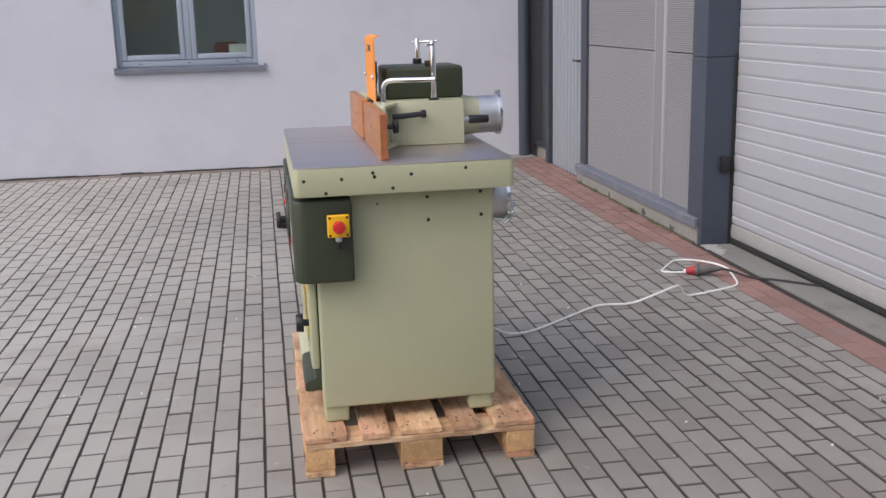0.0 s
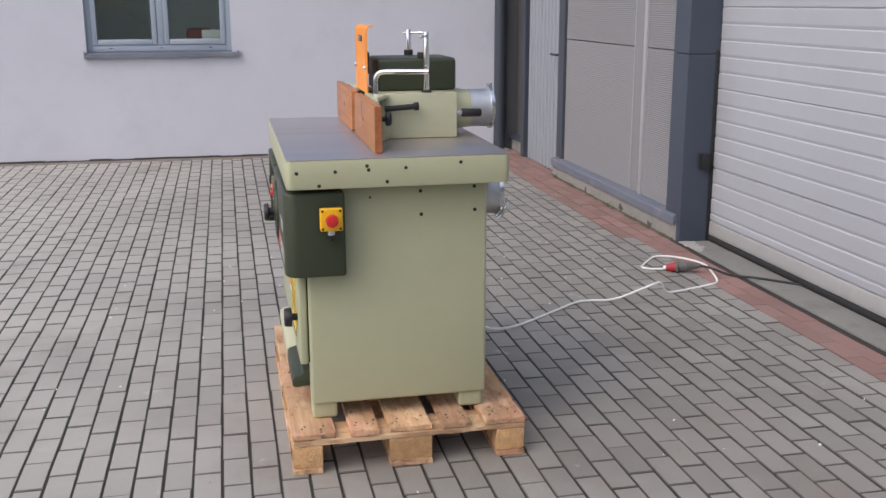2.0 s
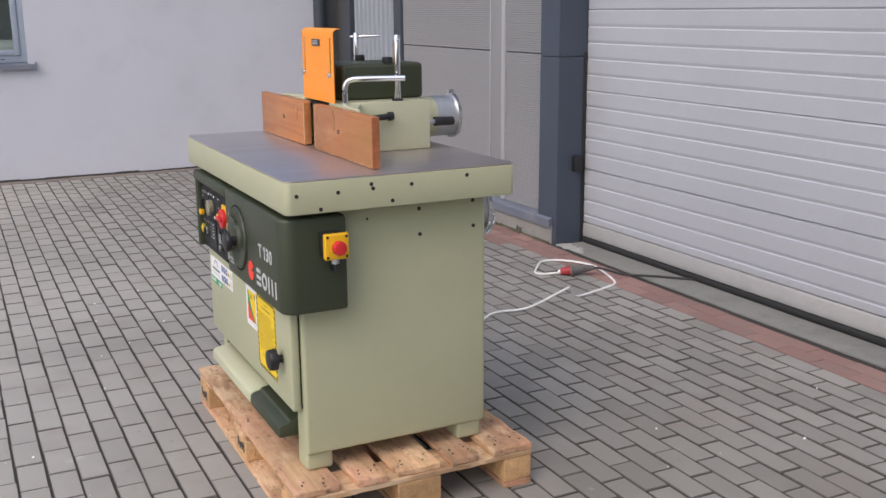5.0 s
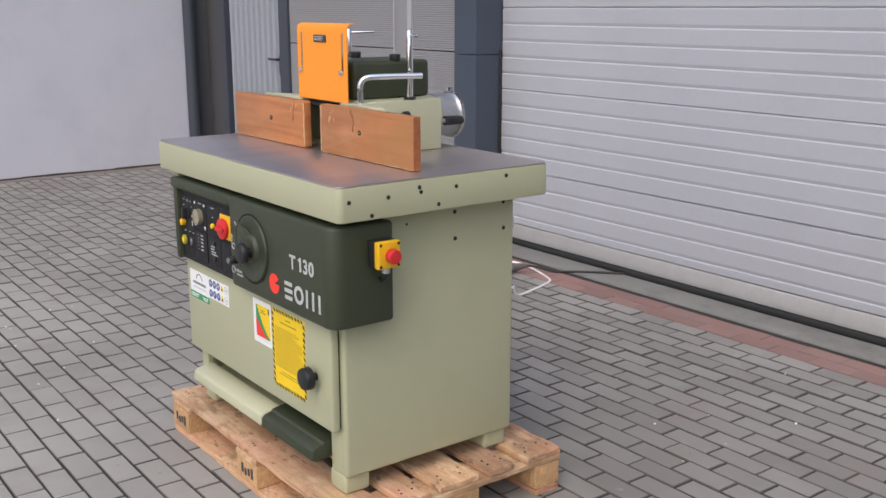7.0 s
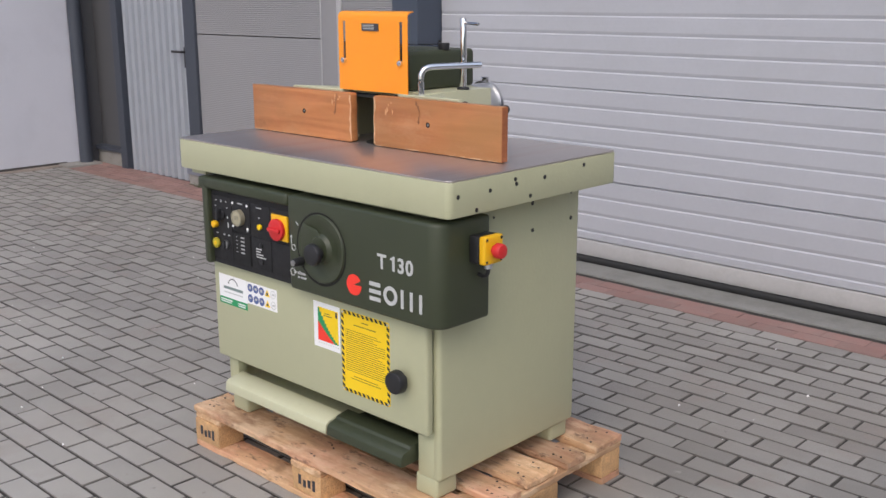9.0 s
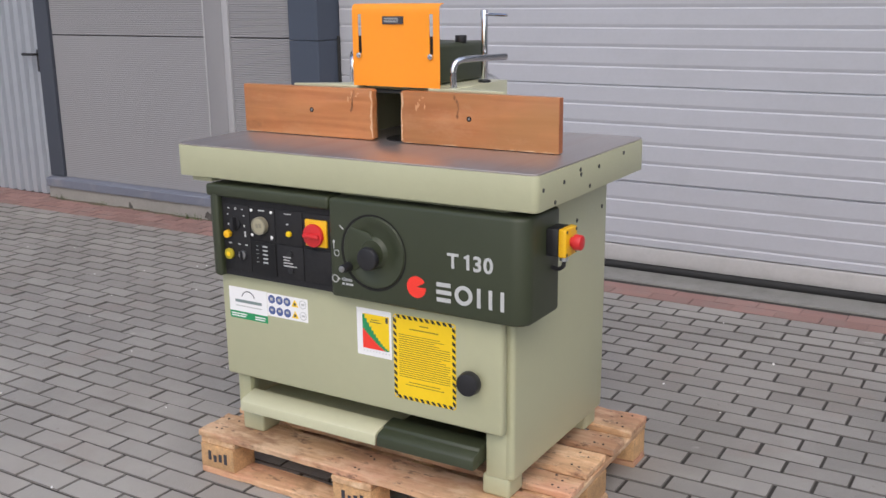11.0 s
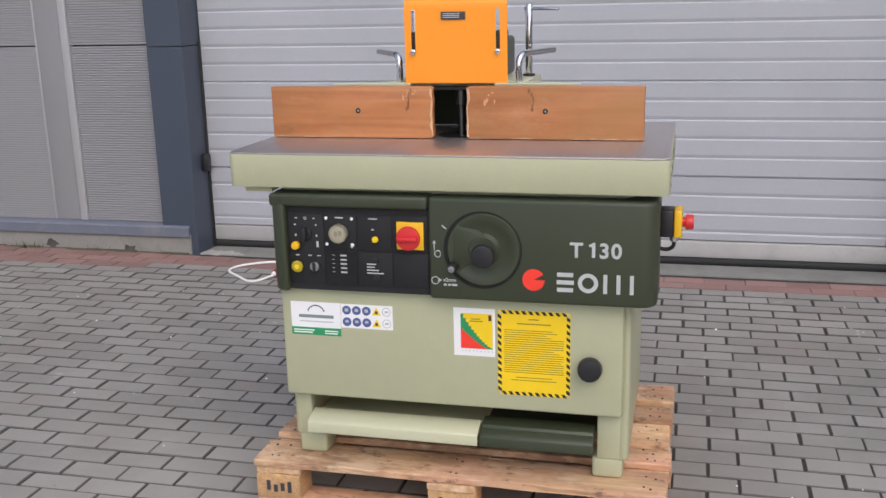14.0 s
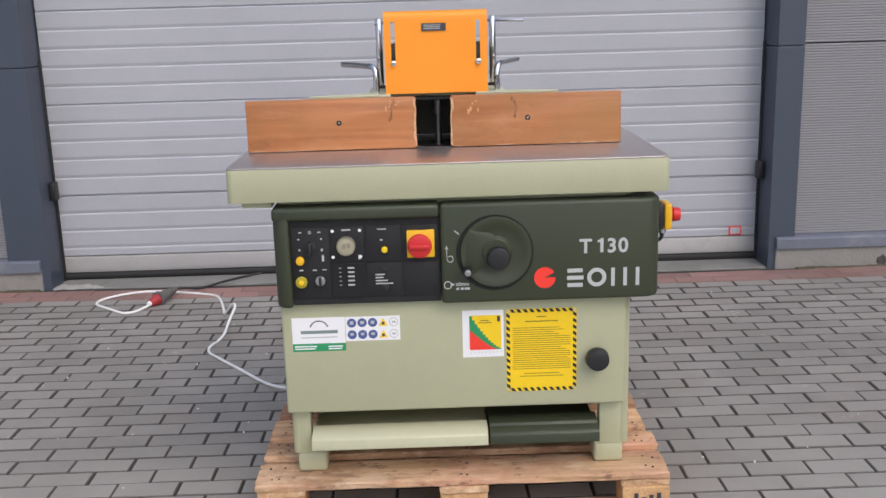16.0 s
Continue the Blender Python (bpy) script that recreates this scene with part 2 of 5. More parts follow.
def soiled(m, blots):
    """Ragged blots on the paving: size, threshold from, to, amount, tint."""
    N, L = m.node_tree.nodes, m.node_tree.links
    sock = N["Principled BSDF"].inputs["Base Color"]
    geo = N.new("ShaderNodeNewGeometry")
    for size, lo, hi, amount, tint in blots:
        old = sock.links[0].from_socket
        mp = N.new("ShaderNodeMapping")
        mp.inputs["Location"].default_value = (3.1 * size, 1.7 * size, 0)
        L.new(geo.outputs["Position"], mp.inputs["Vector"])
        ns = N.new("ShaderNodeTexNoise")
        ns.inputs["Scale"].default_value, ns.inputs["Detail"].default_value, ns.inputs["Roughness"].default_value = size, 9, 0.62
        L.new(mp.outputs["Vector"], ns.inputs["Vector"])
        mr = N.new("ShaderNodeMapRange")
        mr.inputs["From Min"].default_value, mr.inputs["From Max"].default_value = lo, hi
        mr.inputs["To Min"].default_value, mr.inputs["To Max"].default_value = 0.0, amount
        L.new(ns.outputs["Fac"], mr.inputs["Value"])
        mx = N.new("ShaderNodeMixRGB")
        L.new(mr.outputs["Result"], mx.inputs["Fac"])
        L.new(old, mx.inputs["Color1"])
        mx.inputs["Color2"].default_value = (*tint, 1)
        L.new(mx.outputs["Color"], sock)


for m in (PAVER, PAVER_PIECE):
    paled(m, (0.545, 0.52, 0.465), 0.82)
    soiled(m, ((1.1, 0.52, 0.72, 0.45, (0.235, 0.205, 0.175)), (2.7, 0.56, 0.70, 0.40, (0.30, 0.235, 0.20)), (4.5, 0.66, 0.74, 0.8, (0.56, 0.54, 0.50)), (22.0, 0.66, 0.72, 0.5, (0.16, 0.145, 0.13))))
paled(CHAMFER, (0.30, 0.285, 0.26), 0.6)
JOINT = material("dark_joint_sand", (0.040, 0.036, 0.031), 0.95, vary=0.25, scale=4, grain=200, bump=0.6, bump_scale=200)
FOOT_LINE = material("dark_foot_render", (0.07, 0.066, 0.062), 0.9, vary=0.35, scale=8, bump=0.4, bump_scale=120)
FOOT_DIRT = material("brownish_mortar", (0.27, 0.225, 0.195), 0.92, vary=0.25, scale=5, grain=90, bump=0.6, bump_scale=90, stain=(0.15, 0.13, 0.11), stain_amount=0.6)
THRESHOLD = material("damp_grey_concrete", (0.235, 0.232, 0.215), 0.85, vary=0.2, scale=3, grain=60, bump=0.4, bump_scale=70, stain=(0.13, 0.125, 0.115), stain_amount=0.6)
LEDGE_PAINT = material("dusty_slate_ledge_paint", (0.155, 0.17, 0.215), 0.5, vary=0.12, scale=3, stain=(0.30, 0.30, 0.30), stain_amount=0.5)
CONCRETE = material("weathered_concrete", (0.29, 0.28, 0.26), 0.9, vary=0.16, scale=4, grain=70, bump=0.5, bump_scale=80, stain=(0.16, 0.155, 0.135), stain_amount=0.5)
PLASTER = material("pale_lilac_plaster", (0.615, 0.62, 0.675), 0.9, vary=0.07, scale=1.3, grain=120, bump=0.3, bump_scale=160, stain=(0.53, 0.535, 0.585), stain_amount=0.55)
DOOR_PAINT = material("silver_grey_door_paint", (0.448, 0.455, 0.488), 0.45, vary=0.05, scale=0.9, grain=60, stain=(0.37, 0.37, 0.38), stain_amount=0.35)
RAIL_PAINT = material("warm_grey_rail", (0.42, 0.41, 0.40), 0.5, vary=0.08, scale=3, stain=(0.25, 0.24, 0.22), stain_amount=0.4)
RIBBED = material("grey_ribbed_sheet", (0.265, 0.262, 0.27), 0.68, vary=0.04, scale=1.2, grain=60)
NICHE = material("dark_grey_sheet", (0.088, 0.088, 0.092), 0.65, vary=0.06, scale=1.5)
SLATE = material("slate_blue_steel_paint", (0.058, 0.072, 0.100), 0.45, vary=0.06, scale=2)
SLATE_DARK = material("slate_dark_paint", (0.052, 0.060, 0.078), 0.5, vary=0.06, scale=2)
SILVER_TRIM = material("silver_trim", (0.50, 0.50, 0.51), 0.4, metal=0.3, vary=0.04)
MULLION = material("flat_grey_mullion", (0.285, 0.282, 0.29), 0.68, vary=0.04, scale=1.2)
CLAD = material("pale_corrugated_sheet", (0.33, 0.355, 0.39), 0.45, vary=0.03, scale=1)
FRAME_GREY = material("pale_blue_grey_window_frame", (0.36, 0.41, 0.48), 0.4, vary=0.03)
CABLE_WHITE = material("white_cable_sheath", (0.90, 0.90, 0.88), 0.5, vary=0.05)
CABLE_BLACK = material("black_cable_sheath", (0.03, 0.03, 0.032), 0.6, vary=0.1)
ROOM = material("dim_room_wall", (0.58, 0.62, 0.58), 0.9, vary=0.1)
GLASS = bpy.data.materials.new("window_glass")
GLASS.use_nodes = True
gb = GLASS.node_tree.nodes["Principled BSDF"]
gb.inputs["Base Color"].default_value, gb.inputs["Roughness"].default_value = (0.9, 0.95, 0.93, 1), 0.02
gb.inputs["Transmission Weight"].default_value, gb.inputs["IOR"].default_value = 1.0, 1.85


# ---- mesh helpers ----
def box(bm, lo, hi, bevel=0.0, seg=2):
    """A box from corner to corner, with rounded edges."""
    c = [(a + b) / 2 for a, b in zip(lo, hi)]
    s = [abs(b - a) for a, b in zip(lo, hi)]
    geo = bmesh.ops.create_cube(bm, size=1, matrix=Matrix.LocRotScale(c, None, s))
    if bevel:
        vs = set(geo["verts"])
        es = [e for e in bm.edges if e.verts[0] in vs]
        bmesh.ops.bevel(bm, geom=es, offset=bevel, segments=seg, affect="EDGES", profile=0.5, clamp_overlap=True)
    return bm


def cyl(bm, a, b, r, r2=None, seg=24, bevel=0.0):
    """A round bar or cone from a to b."""
    a, b = Vector(a), Vector(b)
    m = Matrix.Translation((a + b) / 2) @ (b - a).to_track_quat("Z", "Y").to_matrix().to_4x4()
    geo = bmesh.ops.create_cone(bm, cap_ends=True, segments=seg, radius1=r, radius2=r if r2 is None else r2, depth=(b - a).length, matrix=m)
    if bevel:
        vs = set(geo["verts"])
        es = [e for e in bm.edges if e.verts[0] in vs and e.verts[1] in vs and any(len(f.verts) > 4 for f in e.link_faces)]
        bmesh.ops.bevel(bm, geom=es, offset=bevel, segments=2, affect="EDGES", profile=0.5)
    return bm


def prism(bm, outline, axis, a, b, bevel=0.0, seg=2):
    """A 2D outline pushed along an axis from a to b. axis 'x': (y, z) outline; 'y': (x, z); 'z': (x, y)."""
    def at(p, d):
        return (d, p[0], p[1]) if axis == "x" else (p[0], d, p[1]) if axis == "y" else (p[0], p[1], d)
    lo = [bm.verts.new(at(p, a)) for p in outline]
    hi = [bm.verts.new(at(p, b)) for p in outline]
    n = len(outline)
    fs = [bm.faces.new(lo), bm.faces.new(hi[::-1])]
    fs += [bm.faces.new((lo[i], hi[i], hi[(i + 1) % n], lo[(i + 1) % n])) for i in range(n)]
    bmesh.ops.recalc_face_normals(bm, faces=fs)
    if bevel:
        es = [e for e in bm.edges if e.verts[0] in set(lo + hi) and e.calc_face_angle(0) > 0.6]
        bmesh.ops.bevel(bm, geom=es, offset=bevel, segments=seg, affect="EDGES", profile=0.5, clamp_overlap=True)
    return bm


def sweep(bm, pts, r, seg=12, smooth=0):
    """A round tube along points; smooth: rounds of corner cutting."""
    pts = [Vector(p) for p in pts]
    for _ in range(smooth):
        q = [pts[0]]
        for p0, p1 in zip(pts, pts[1:]):
            q += [p0.lerp(p1, 0.25), p0.lerp(p1, 0.75)]
        pts = q + [pts[-1]]
    rings, up = [], Vector((0, 0, 1))
    for i, p in enumerate(pts):
        d = (pts[min(i + 1, len(pts) - 1)] - pts[max(i - 1, 0)]).normalized()
        s = d.cross(up)
        s = s.normalized() if s.length > 0.05 else (rings and side) or Vector((1, 0, 0))
        side = s
        u = s.cross(d).normalized()
        rings.append([bm.verts.new(p + r * (math.cos(k * math.tau / seg) * s + math.sin(k * math.tau / seg) * u)) for k in range(seg)])
    for r0, r1 in zip(rings, rings[1:]):
        for k in range(seg):
            bm.faces.new((r0[k], r0[(k + 1) % seg], r1[(k + 1) % seg], r1[k]))
    bm.faces.new(rings[0][::-1])
    bm.faces.new(rings[-1])
    bmesh.ops.recalc_face_normals(bm, faces=bm.faces)
    return bm


def ring(bm, centre, axis, r0, r1, depth, seg=48):
    """A flat ring round an axis ('x' or 'y'), from radius r0 to r1."""
    c = Vector(centre)
    loops = []
    for r, d in ((r0, 0), (r1, 0), (r1, depth), (r0, depth)):
        loop = []
        for k in range(seg):
            u, v = r * math.cos(k * math.tau / seg), r * math.sin(k * math.tau / seg)
            loop.append(bm.verts.new(c + (Vector((d, u, v)) if axis == "x" else Vector((u, d, v)))))
        loops.append(loop)
    for i in range(4):
        a, b = loops[i], loops[(i + 1) % 4]
        for k in range(seg):
            bm.faces.new((a[k], a[(k + 1) % seg], b[(k + 1) % seg], b[k]))
    bmesh.ops.recalc_face_normals(bm, faces=bm.faces)
    return bm


def arc(cx, cy, r, a0, a1, n=8):
    return [(cx + r * math.cos(radians(a0 + (a1 - a0) * i / n)), cy + r * math.sin(radians(a0 + (a1 - a0) * i / n))) for i in range(n + 1)]


def thing(name, at, label, category, group="", kind=""):
    """An empty at the base of a thing, which carries its parts."""
    ob = new(name)
    ob.empty_display_size = 0.1
    ob.location = at
    return tagged(ob, label, category, group, kind)


def part(name, bm, mat, parent=None, label="", smooth=True):
    """Links a bmesh, drawn in world coordinates, as one mesh under a thing or a part."""
    top = parent
    while top is not None and top.parent is not None:
        top = top.parent
    if top is not None:
        bmesh.ops.translate(bm, verts=bm.verts, vec=-Vector(top.location))
    me = bpy.data.meshes.new(name)
    bm.to_mesh(me)
    bm.free()
    if smooth:
        me.shade_smooth()
        me.set_sharp_from_angle(angle=radians(35))
    me.materials.append(mat)
    ob = new(name, me)
    ob.parent = parent
    if label:
        tagged(ob, label)
    return ob


def B():
    return bmesh.new()


def text_mesh(name, words, mat, parent, y, z, x, height, label=""):
    """Lettering on a face that looks along -x; y, z: its left lower corner."""
    cu = bpy.data.curves.new(name, "FONT")
    cu.body, cu.size, cu.extrude, cu.offset = words, height / 0.72, 0.0006, height * 0.034
    ob = new(name, cu)
    me = bpy.data.meshes.new_from_object(ob.evaluated_get(bpy.context.evaluated_depsgraph_get()))
    bpy.data.objects.remove(ob)
    bm = B()
    bm.from_mesh(me)
    bpy.data.meshes.remove(me)
    bmesh.ops.transform(bm, verts=bm.verts, matrix=Matrix(((0, 0, -1, x), (-1, 0, 0, y), (0, 1, 0, z), (0, 0, 0, 1))))
    return part(name, bm, mat, parent, label, smooth=False)


def setting(name, bm, mat, label, category="", parent=None):
    ob = part(name, bm, mat, parent, "", smooth=False)
    return tagged(ob, label, category, kind="structure")


# ---- the yard: ground, walls, garage door ----
WALL_Y, POST_X, DOOR_X, SHEET_X, PLINTH_X = 10.10, 2.718, 2.925, 2.765, 2.708


def lie(x, y):
    """Height of the paving: it rises a little towards the buildings."""
    s = min(1.0, max(0.0, (x - 1.6) / 1.0))
    return 0.018 * s * s * (3 - 2 * s) * min(1.0, max(0.0, (10.0 - y) / 4)) + 0.0100 * max(0.0, y - 5.1)


bm = B()
xs = [-400, -40, 1.5] + [1.6 + 0.1 * i for i in range(12)] + [3.0, 400]
ys = [-400, -40, 0, 5.1, 5.6, 6, 7, 8, 9, 10, 10.3, 400]
grid = [[bm.verts.new((x, y, lie(x, min(y, 10.3)) - 0.0046)) for x in xs] for y in ys]
for j in range(len(ys) - 1):
    for i in range(len(xs) - 1):
        bm.faces.new((grid[j][i], grid[j][i + 1], grid[j + 1][i + 1], grid[j + 1][i]))
setting("ground", bm, JOINT, "dark sandy bedding under the paved yard", "ground")

# window wall with an opening
WX0, WX1, WZ0, WZ1 = -1.355, -0.022, 1.085, 2.45
bm = B()
box(bm, (-9, WALL_Y, -0.02), (WX0, WALL_Y + 0.35, 3.5))
box(bm, (WX1, WALL_Y, -0.02), (3.6, WALL_Y + 0.35, 3.5))
box(bm, (WX0, WALL_Y, -0.02), (WX1, WALL_Y + 0.35, WZ0 - 0.03))
box(bm, (WX0, WALL_Y, WZ1), (WX1, WALL_Y + 0.35, 3.5))
setting("wall_north", bm, PLASTER, "pale lilac-grey rendered wall, lightly stained", "wall")
# dark line at the foot of the wall and the crumbly mortar strip before it
foot, strip = B(), B()
rf = random.Random(21)
for i in range(56):
    xa = -9.0 + i * 0.205
    zz = lie(xa + 0.1, WALL_Y)
    box(foot, (xa, WALL_Y - 0.006, zz - 0.02), (xa + 0.2055, WALL_Y + 0.01, zz + 0.016 + rf.uniform(0, 0.010)))
    box(strip, (xa, WALL_Y - 0.085 - rf.uniform(0, 0.03), zz - 0.02), (xa + 0.204, WALL_Y - 0.007, zz + 0.004 + rf.uniform(0, 0.004)), 0.002, 1)
setting("trim_wall_foot", foot, FOOT_LINE, "dark line at the foot of the wall", "wall foot")
setting("trim_mortar_strip", strip, FOOT_DIRT, "brownish mortar strip along the wall foot", "mortar strip")

win = thing("window_1", ((WX0 + WX1) / 2, WALL_Y, WZ0), "two-sash window in a pale blue-grey frame", "window", kind="structure")
fy0, fy1 = WALL_Y + 0.05, WALL_Y + 0.11
bm = B()
box(bm, (WX0, fy0, WZ0), (WX0 + 0.05, fy1, WZ1), 0.004)
box(bm, (WX1 - 0.05, fy0, WZ0), (WX1, fy1, WZ1), 0.004)
box(bm, (WX0 + 0.05, fy0, WZ0), (WX1 - 0.05, fy1, WZ0 + 0.06), 0.004)
box(bm, (WX0 + 0.05, fy0, WZ1 - 0.05), (WX1 - 0.05, fy1, WZ1), 0.004)
wm = (WX0 + WX1) / 2 + 0.01
box(bm, (wm - 0.03, fy0 - 0.004, WZ0 + 0.06), (wm + 0.03, fy1, WZ1 - 0.05), 0.004)
part("window_frame", bm, FRAME_GREY, win)
for a, c in ((WX0 + 0.05, wm - 0.03), (wm + 0.03, WX1 - 0.05)):
    bm = B()
    z0, z1 = WZ0 + 0.062, WZ1 - 0.052
    box(bm, (a + 0.002, fy0 - 0.012, z0), (a + 0.05, fy1 - 0.01, z1), 0.006)
    box(bm, (c - 0.05, fy0 - 0.012, z0), (c - 0.002, fy1 - 0.01, z1), 0.006)
    box(bm, (a + 0.05, fy0 - 0.012, z0), (c - 0.05, fy1 - 0.01, z0 + 0.05), 0.006)
    box(bm, (a + 0.05, fy0 - 0.012, z1 - 0.05), (c - 0.05, fy1 - 0.01, z1), 0.006)
    sash = part("sash", bm, FRAME_GREY, win)
    bm = B()
    box(bm, (a + 0.045, fy0 + 0.018, z0 + 0.045), (c - 0.045, fy0 + 0.024, z1 - 0.045))
    pane = part("pane", bm, GLASS, sash, "clear reflecting glass", smooth=False)
    pane.visible_shadow = False
bm = B()
prism(bm, [(WALL_Y + 0.05, 1.083), (WALL_Y - 0.045, 1.066), (WALL_Y - 0.047, 1.030), (WALL_Y - 0.043, 1.030), (WALL_Y - 0.040, 1.059), (WALL_Y + 0.05, 1.071)], "x", -1.375, 0.035)
for xa in (-1.379, 0.031):
    box(bm, (xa, WALL_Y - 0.05, 1.026), (xa + 0.008, WALL_Y, 1.090))
part("window_sill", bm, LEDGE_PAINT, win, "slate grey folded metal sill")
bm = B()
for i in range(3):
    xx = WX0 + 0.2 + i * 0.46
    box(bm, (xx, fy0 - 0.003, WZ0 + 0.028), (xx + 0.03, fy0 + 0.001, WZ0 + 0.034))
part("drain_slot", bm, HOLE_SHADE, win)
# plain unseen wall added behind the camera to block light from the south, and the tree before it
bm = B()
box(bm, (-16, -10.4, -0.05), (3.4, -10, 4.2))
setting("wall_south", bm, material("grey_green_render", (0.40, 0.42, 0.37), 0.9, vary=0.12, scale=0.6), "plain grey-green unseen wall added to block light from the south", "wall")
tree = thing("tree", (-1.72, -6.6, -0.01), "slender tree with sparse yellow-green leaves", "tree")
TRUNK = material("tree_bark", (0.16, 0.11, 0.075), 0.9, vary=0.3, scale=9, bump=0.8, bump_scale=40)
LEAF = material("yellow_green_leaf", (0.50, 0.46, 0.14), 0.5, vary=0.2, piece=0.4)
rt = random.Random(11)
bm = B()
limbs = [[(-1.72, -6.6, -0.02), (-1.80, -6.6, 0.55), (-2.05, -6.62, 1.0), (-2.45, -6.65, 1.35), (-2.85, -6.6, 1.75), (-3.2, -6.6, 2.6)],
         [(-1.98, -6.61, 0.9), (-2.10, -6.5, 1.45), (-2.15, -6.4, 2.2), (-2.05, -6.3, 3.2)], [(-2.55, -6.64, 1.45), (-2.85, -6.5, 1.55), (-3.25, -6.4, 1.50)], [(-2.85, -6.62, 1.75), (-2.6, -6.8, 2.5), (-2.5, -6.9, 3.4)]]
for limb, r in zip(limbs, (0.075, 0.04, 0.026, 0.03)):
    for k, (p0, p1) in enumerate(zip(limb, limb[1:])):
        cyl(bm, p0, p1, r * (1 - 0.16 * k), r * (1 - 0.16 * (k + 1)), 10)
part("trunk", bm, TRUNK, tree, "leaning brown trunk with thin limbs")
verts, faces = [], []
for _ in range(1500):
    limb = rt.choice(limbs)
    i = rt.randrange(1, len(limb))
    c = Vector(limb[i]) + Vector((rt.gauss(0, 0.35), rt.gauss(0, 0.3), rt.gauss(0.1, 0.3)))
    if c.z < 1.30 or (c.x > -2.5 and c.z < 1.75):
        continue
    q = Euler((rt.uniform(0, 6), rt.uniform(0, 6), rt.uniform(0, 6))).to_matrix()
    n = len(verts)
    verts += [tuple(c + q @ Vector(v)) for v in ((-0.05, 0, 0), (0, -0.022, 0.006), (0.05, 0, 0), (0, 0.022, 0.006))]
    faces.append((n, n + 1, n + 2, n + 3))
bm = B()
tmp = bpy.data.meshes.new("leaves")
tmp.from_pydata(verts, [], faces)
bm.from_mesh(tmp)
bpy.data.meshes.remove(tmp)
part("crown", bm, LEAF, tree, "sparse crown of small leaves", smooth=False)

# dim room behind the window
bm = B()
for lo, hi in (((-2.4, WALL_Y + 1.3, 0.1), (1.0, WALL_Y + 1.4, 2.8)), ((-2.5, WALL_Y + 0.36, 0.1), (-2.4, WALL_Y + 1.4, 2.8)), ((1.0, WALL_Y + 0.36, 0.1), (1.1, WALL_Y + 1.4, 2.8)),
               ((-2.5, WALL_Y + 0.36, 0.0), (1.1, WALL_Y + 1.4, 0.1)), ((-2.5, WALL_Y + 0.36, 2.8), (1.1, WALL_Y + 1.4, 2.9))):
    box(bm, lo, hi)
setting("wall_room", bm, ROOM, "dim bare room behind the window", "wall")

bm = B()
box(bm, (-0.30, WALL_Y + 0.20, 1.10), (-0.10, WALL_Y + 0.32, 1.275), 0.006)
tagged(part("storage_box", bm, material("pale_green_plastic", (0.46, 0.52, 0.49), 0.4, vary=0.1, scale=15)), "pale grey-green storage box on the inner window ledge", "box")
bm = B()
box(bm, (-0.46, WALL_Y + 0.62, 1.02), (-0.20, WALL_Y + 0.72, 1.285), 0.04, 3)
cyl(bm, (-0.33, WALL_Y + 0.62, 0.10), (-0.33, WALL_Y + 0.62, 1.05), 0.03)
tagged(part("office_chair", bm, material("faded_red_cloth", (0.20, 0.055, 0.038), 0.9, vary=0.15, scale=12)), "faded red chair back behind the window", "chair")
bm = B()
box(bm, (WX0, WALL_Y + 0.12, 1.06), (WX1, WALL_Y + 0.35, 1.10), 0.004)
setting("trim_inner_ledge", bm, FRAME_GREY, "pale inner window ledge", "ledge")

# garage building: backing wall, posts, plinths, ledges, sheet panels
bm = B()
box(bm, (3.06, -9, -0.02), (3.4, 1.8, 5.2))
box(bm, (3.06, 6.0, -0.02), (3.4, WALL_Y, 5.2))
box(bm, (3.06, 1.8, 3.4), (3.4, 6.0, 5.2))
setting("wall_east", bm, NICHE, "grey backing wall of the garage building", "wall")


def post(name, y0, y1, label):
    bm = B()
    box(bm, (POST_X, y0, -0.01), (3.06, y1, 1.215), 0.004)
    box(bm, (POST_X, y0, 1.218), (3.06, y1, 5.2), 0.004)
    return setting(name, bm, SLATE, label, "post")


post("trim_post_north", 5.900, 6.120, "slate blue steel door post with a seam")
post("trim_post_south", 1.840, 1.985, "slate blue steel door post with a seam")
bm = B()
box(bm, (POST_X, 1.985, 3.3), (3.06, 5.900, 5.2), 0.004)
setting("trim_lintel", bm, SLATE, "slate blue steel lintel over the garage door", "trim")

for nm, y0, y1 in (("baseboard_north", 5.945, 8.485), ("baseboard_south", -9.0, 1.945)):
    bm = B()
    box(bm, (PLINTH_X, y0, -0.02), (3.04, y1, 0.145), 0.008)
    setting(nm, bm, CONCRETE, "weathered concrete plinth under the metal sheets", "plinth")
    bm = B()
    prism(bm, [(2.692, 0.127), (2.692, 0.184), (2.704, 0.191), (SHEET_X + 0.02, 0.199), (SHEET_X + 0.02, 0.147), (2.7055, 0.147), (2.7055, 0.127)], "y", y0, y1, 0.003)
    setting(nm.replace("baseboard", "trim_ledge"), bm, LEDGE_PAINT, "slate blue folded metal ledge on the plinth", "ledge")


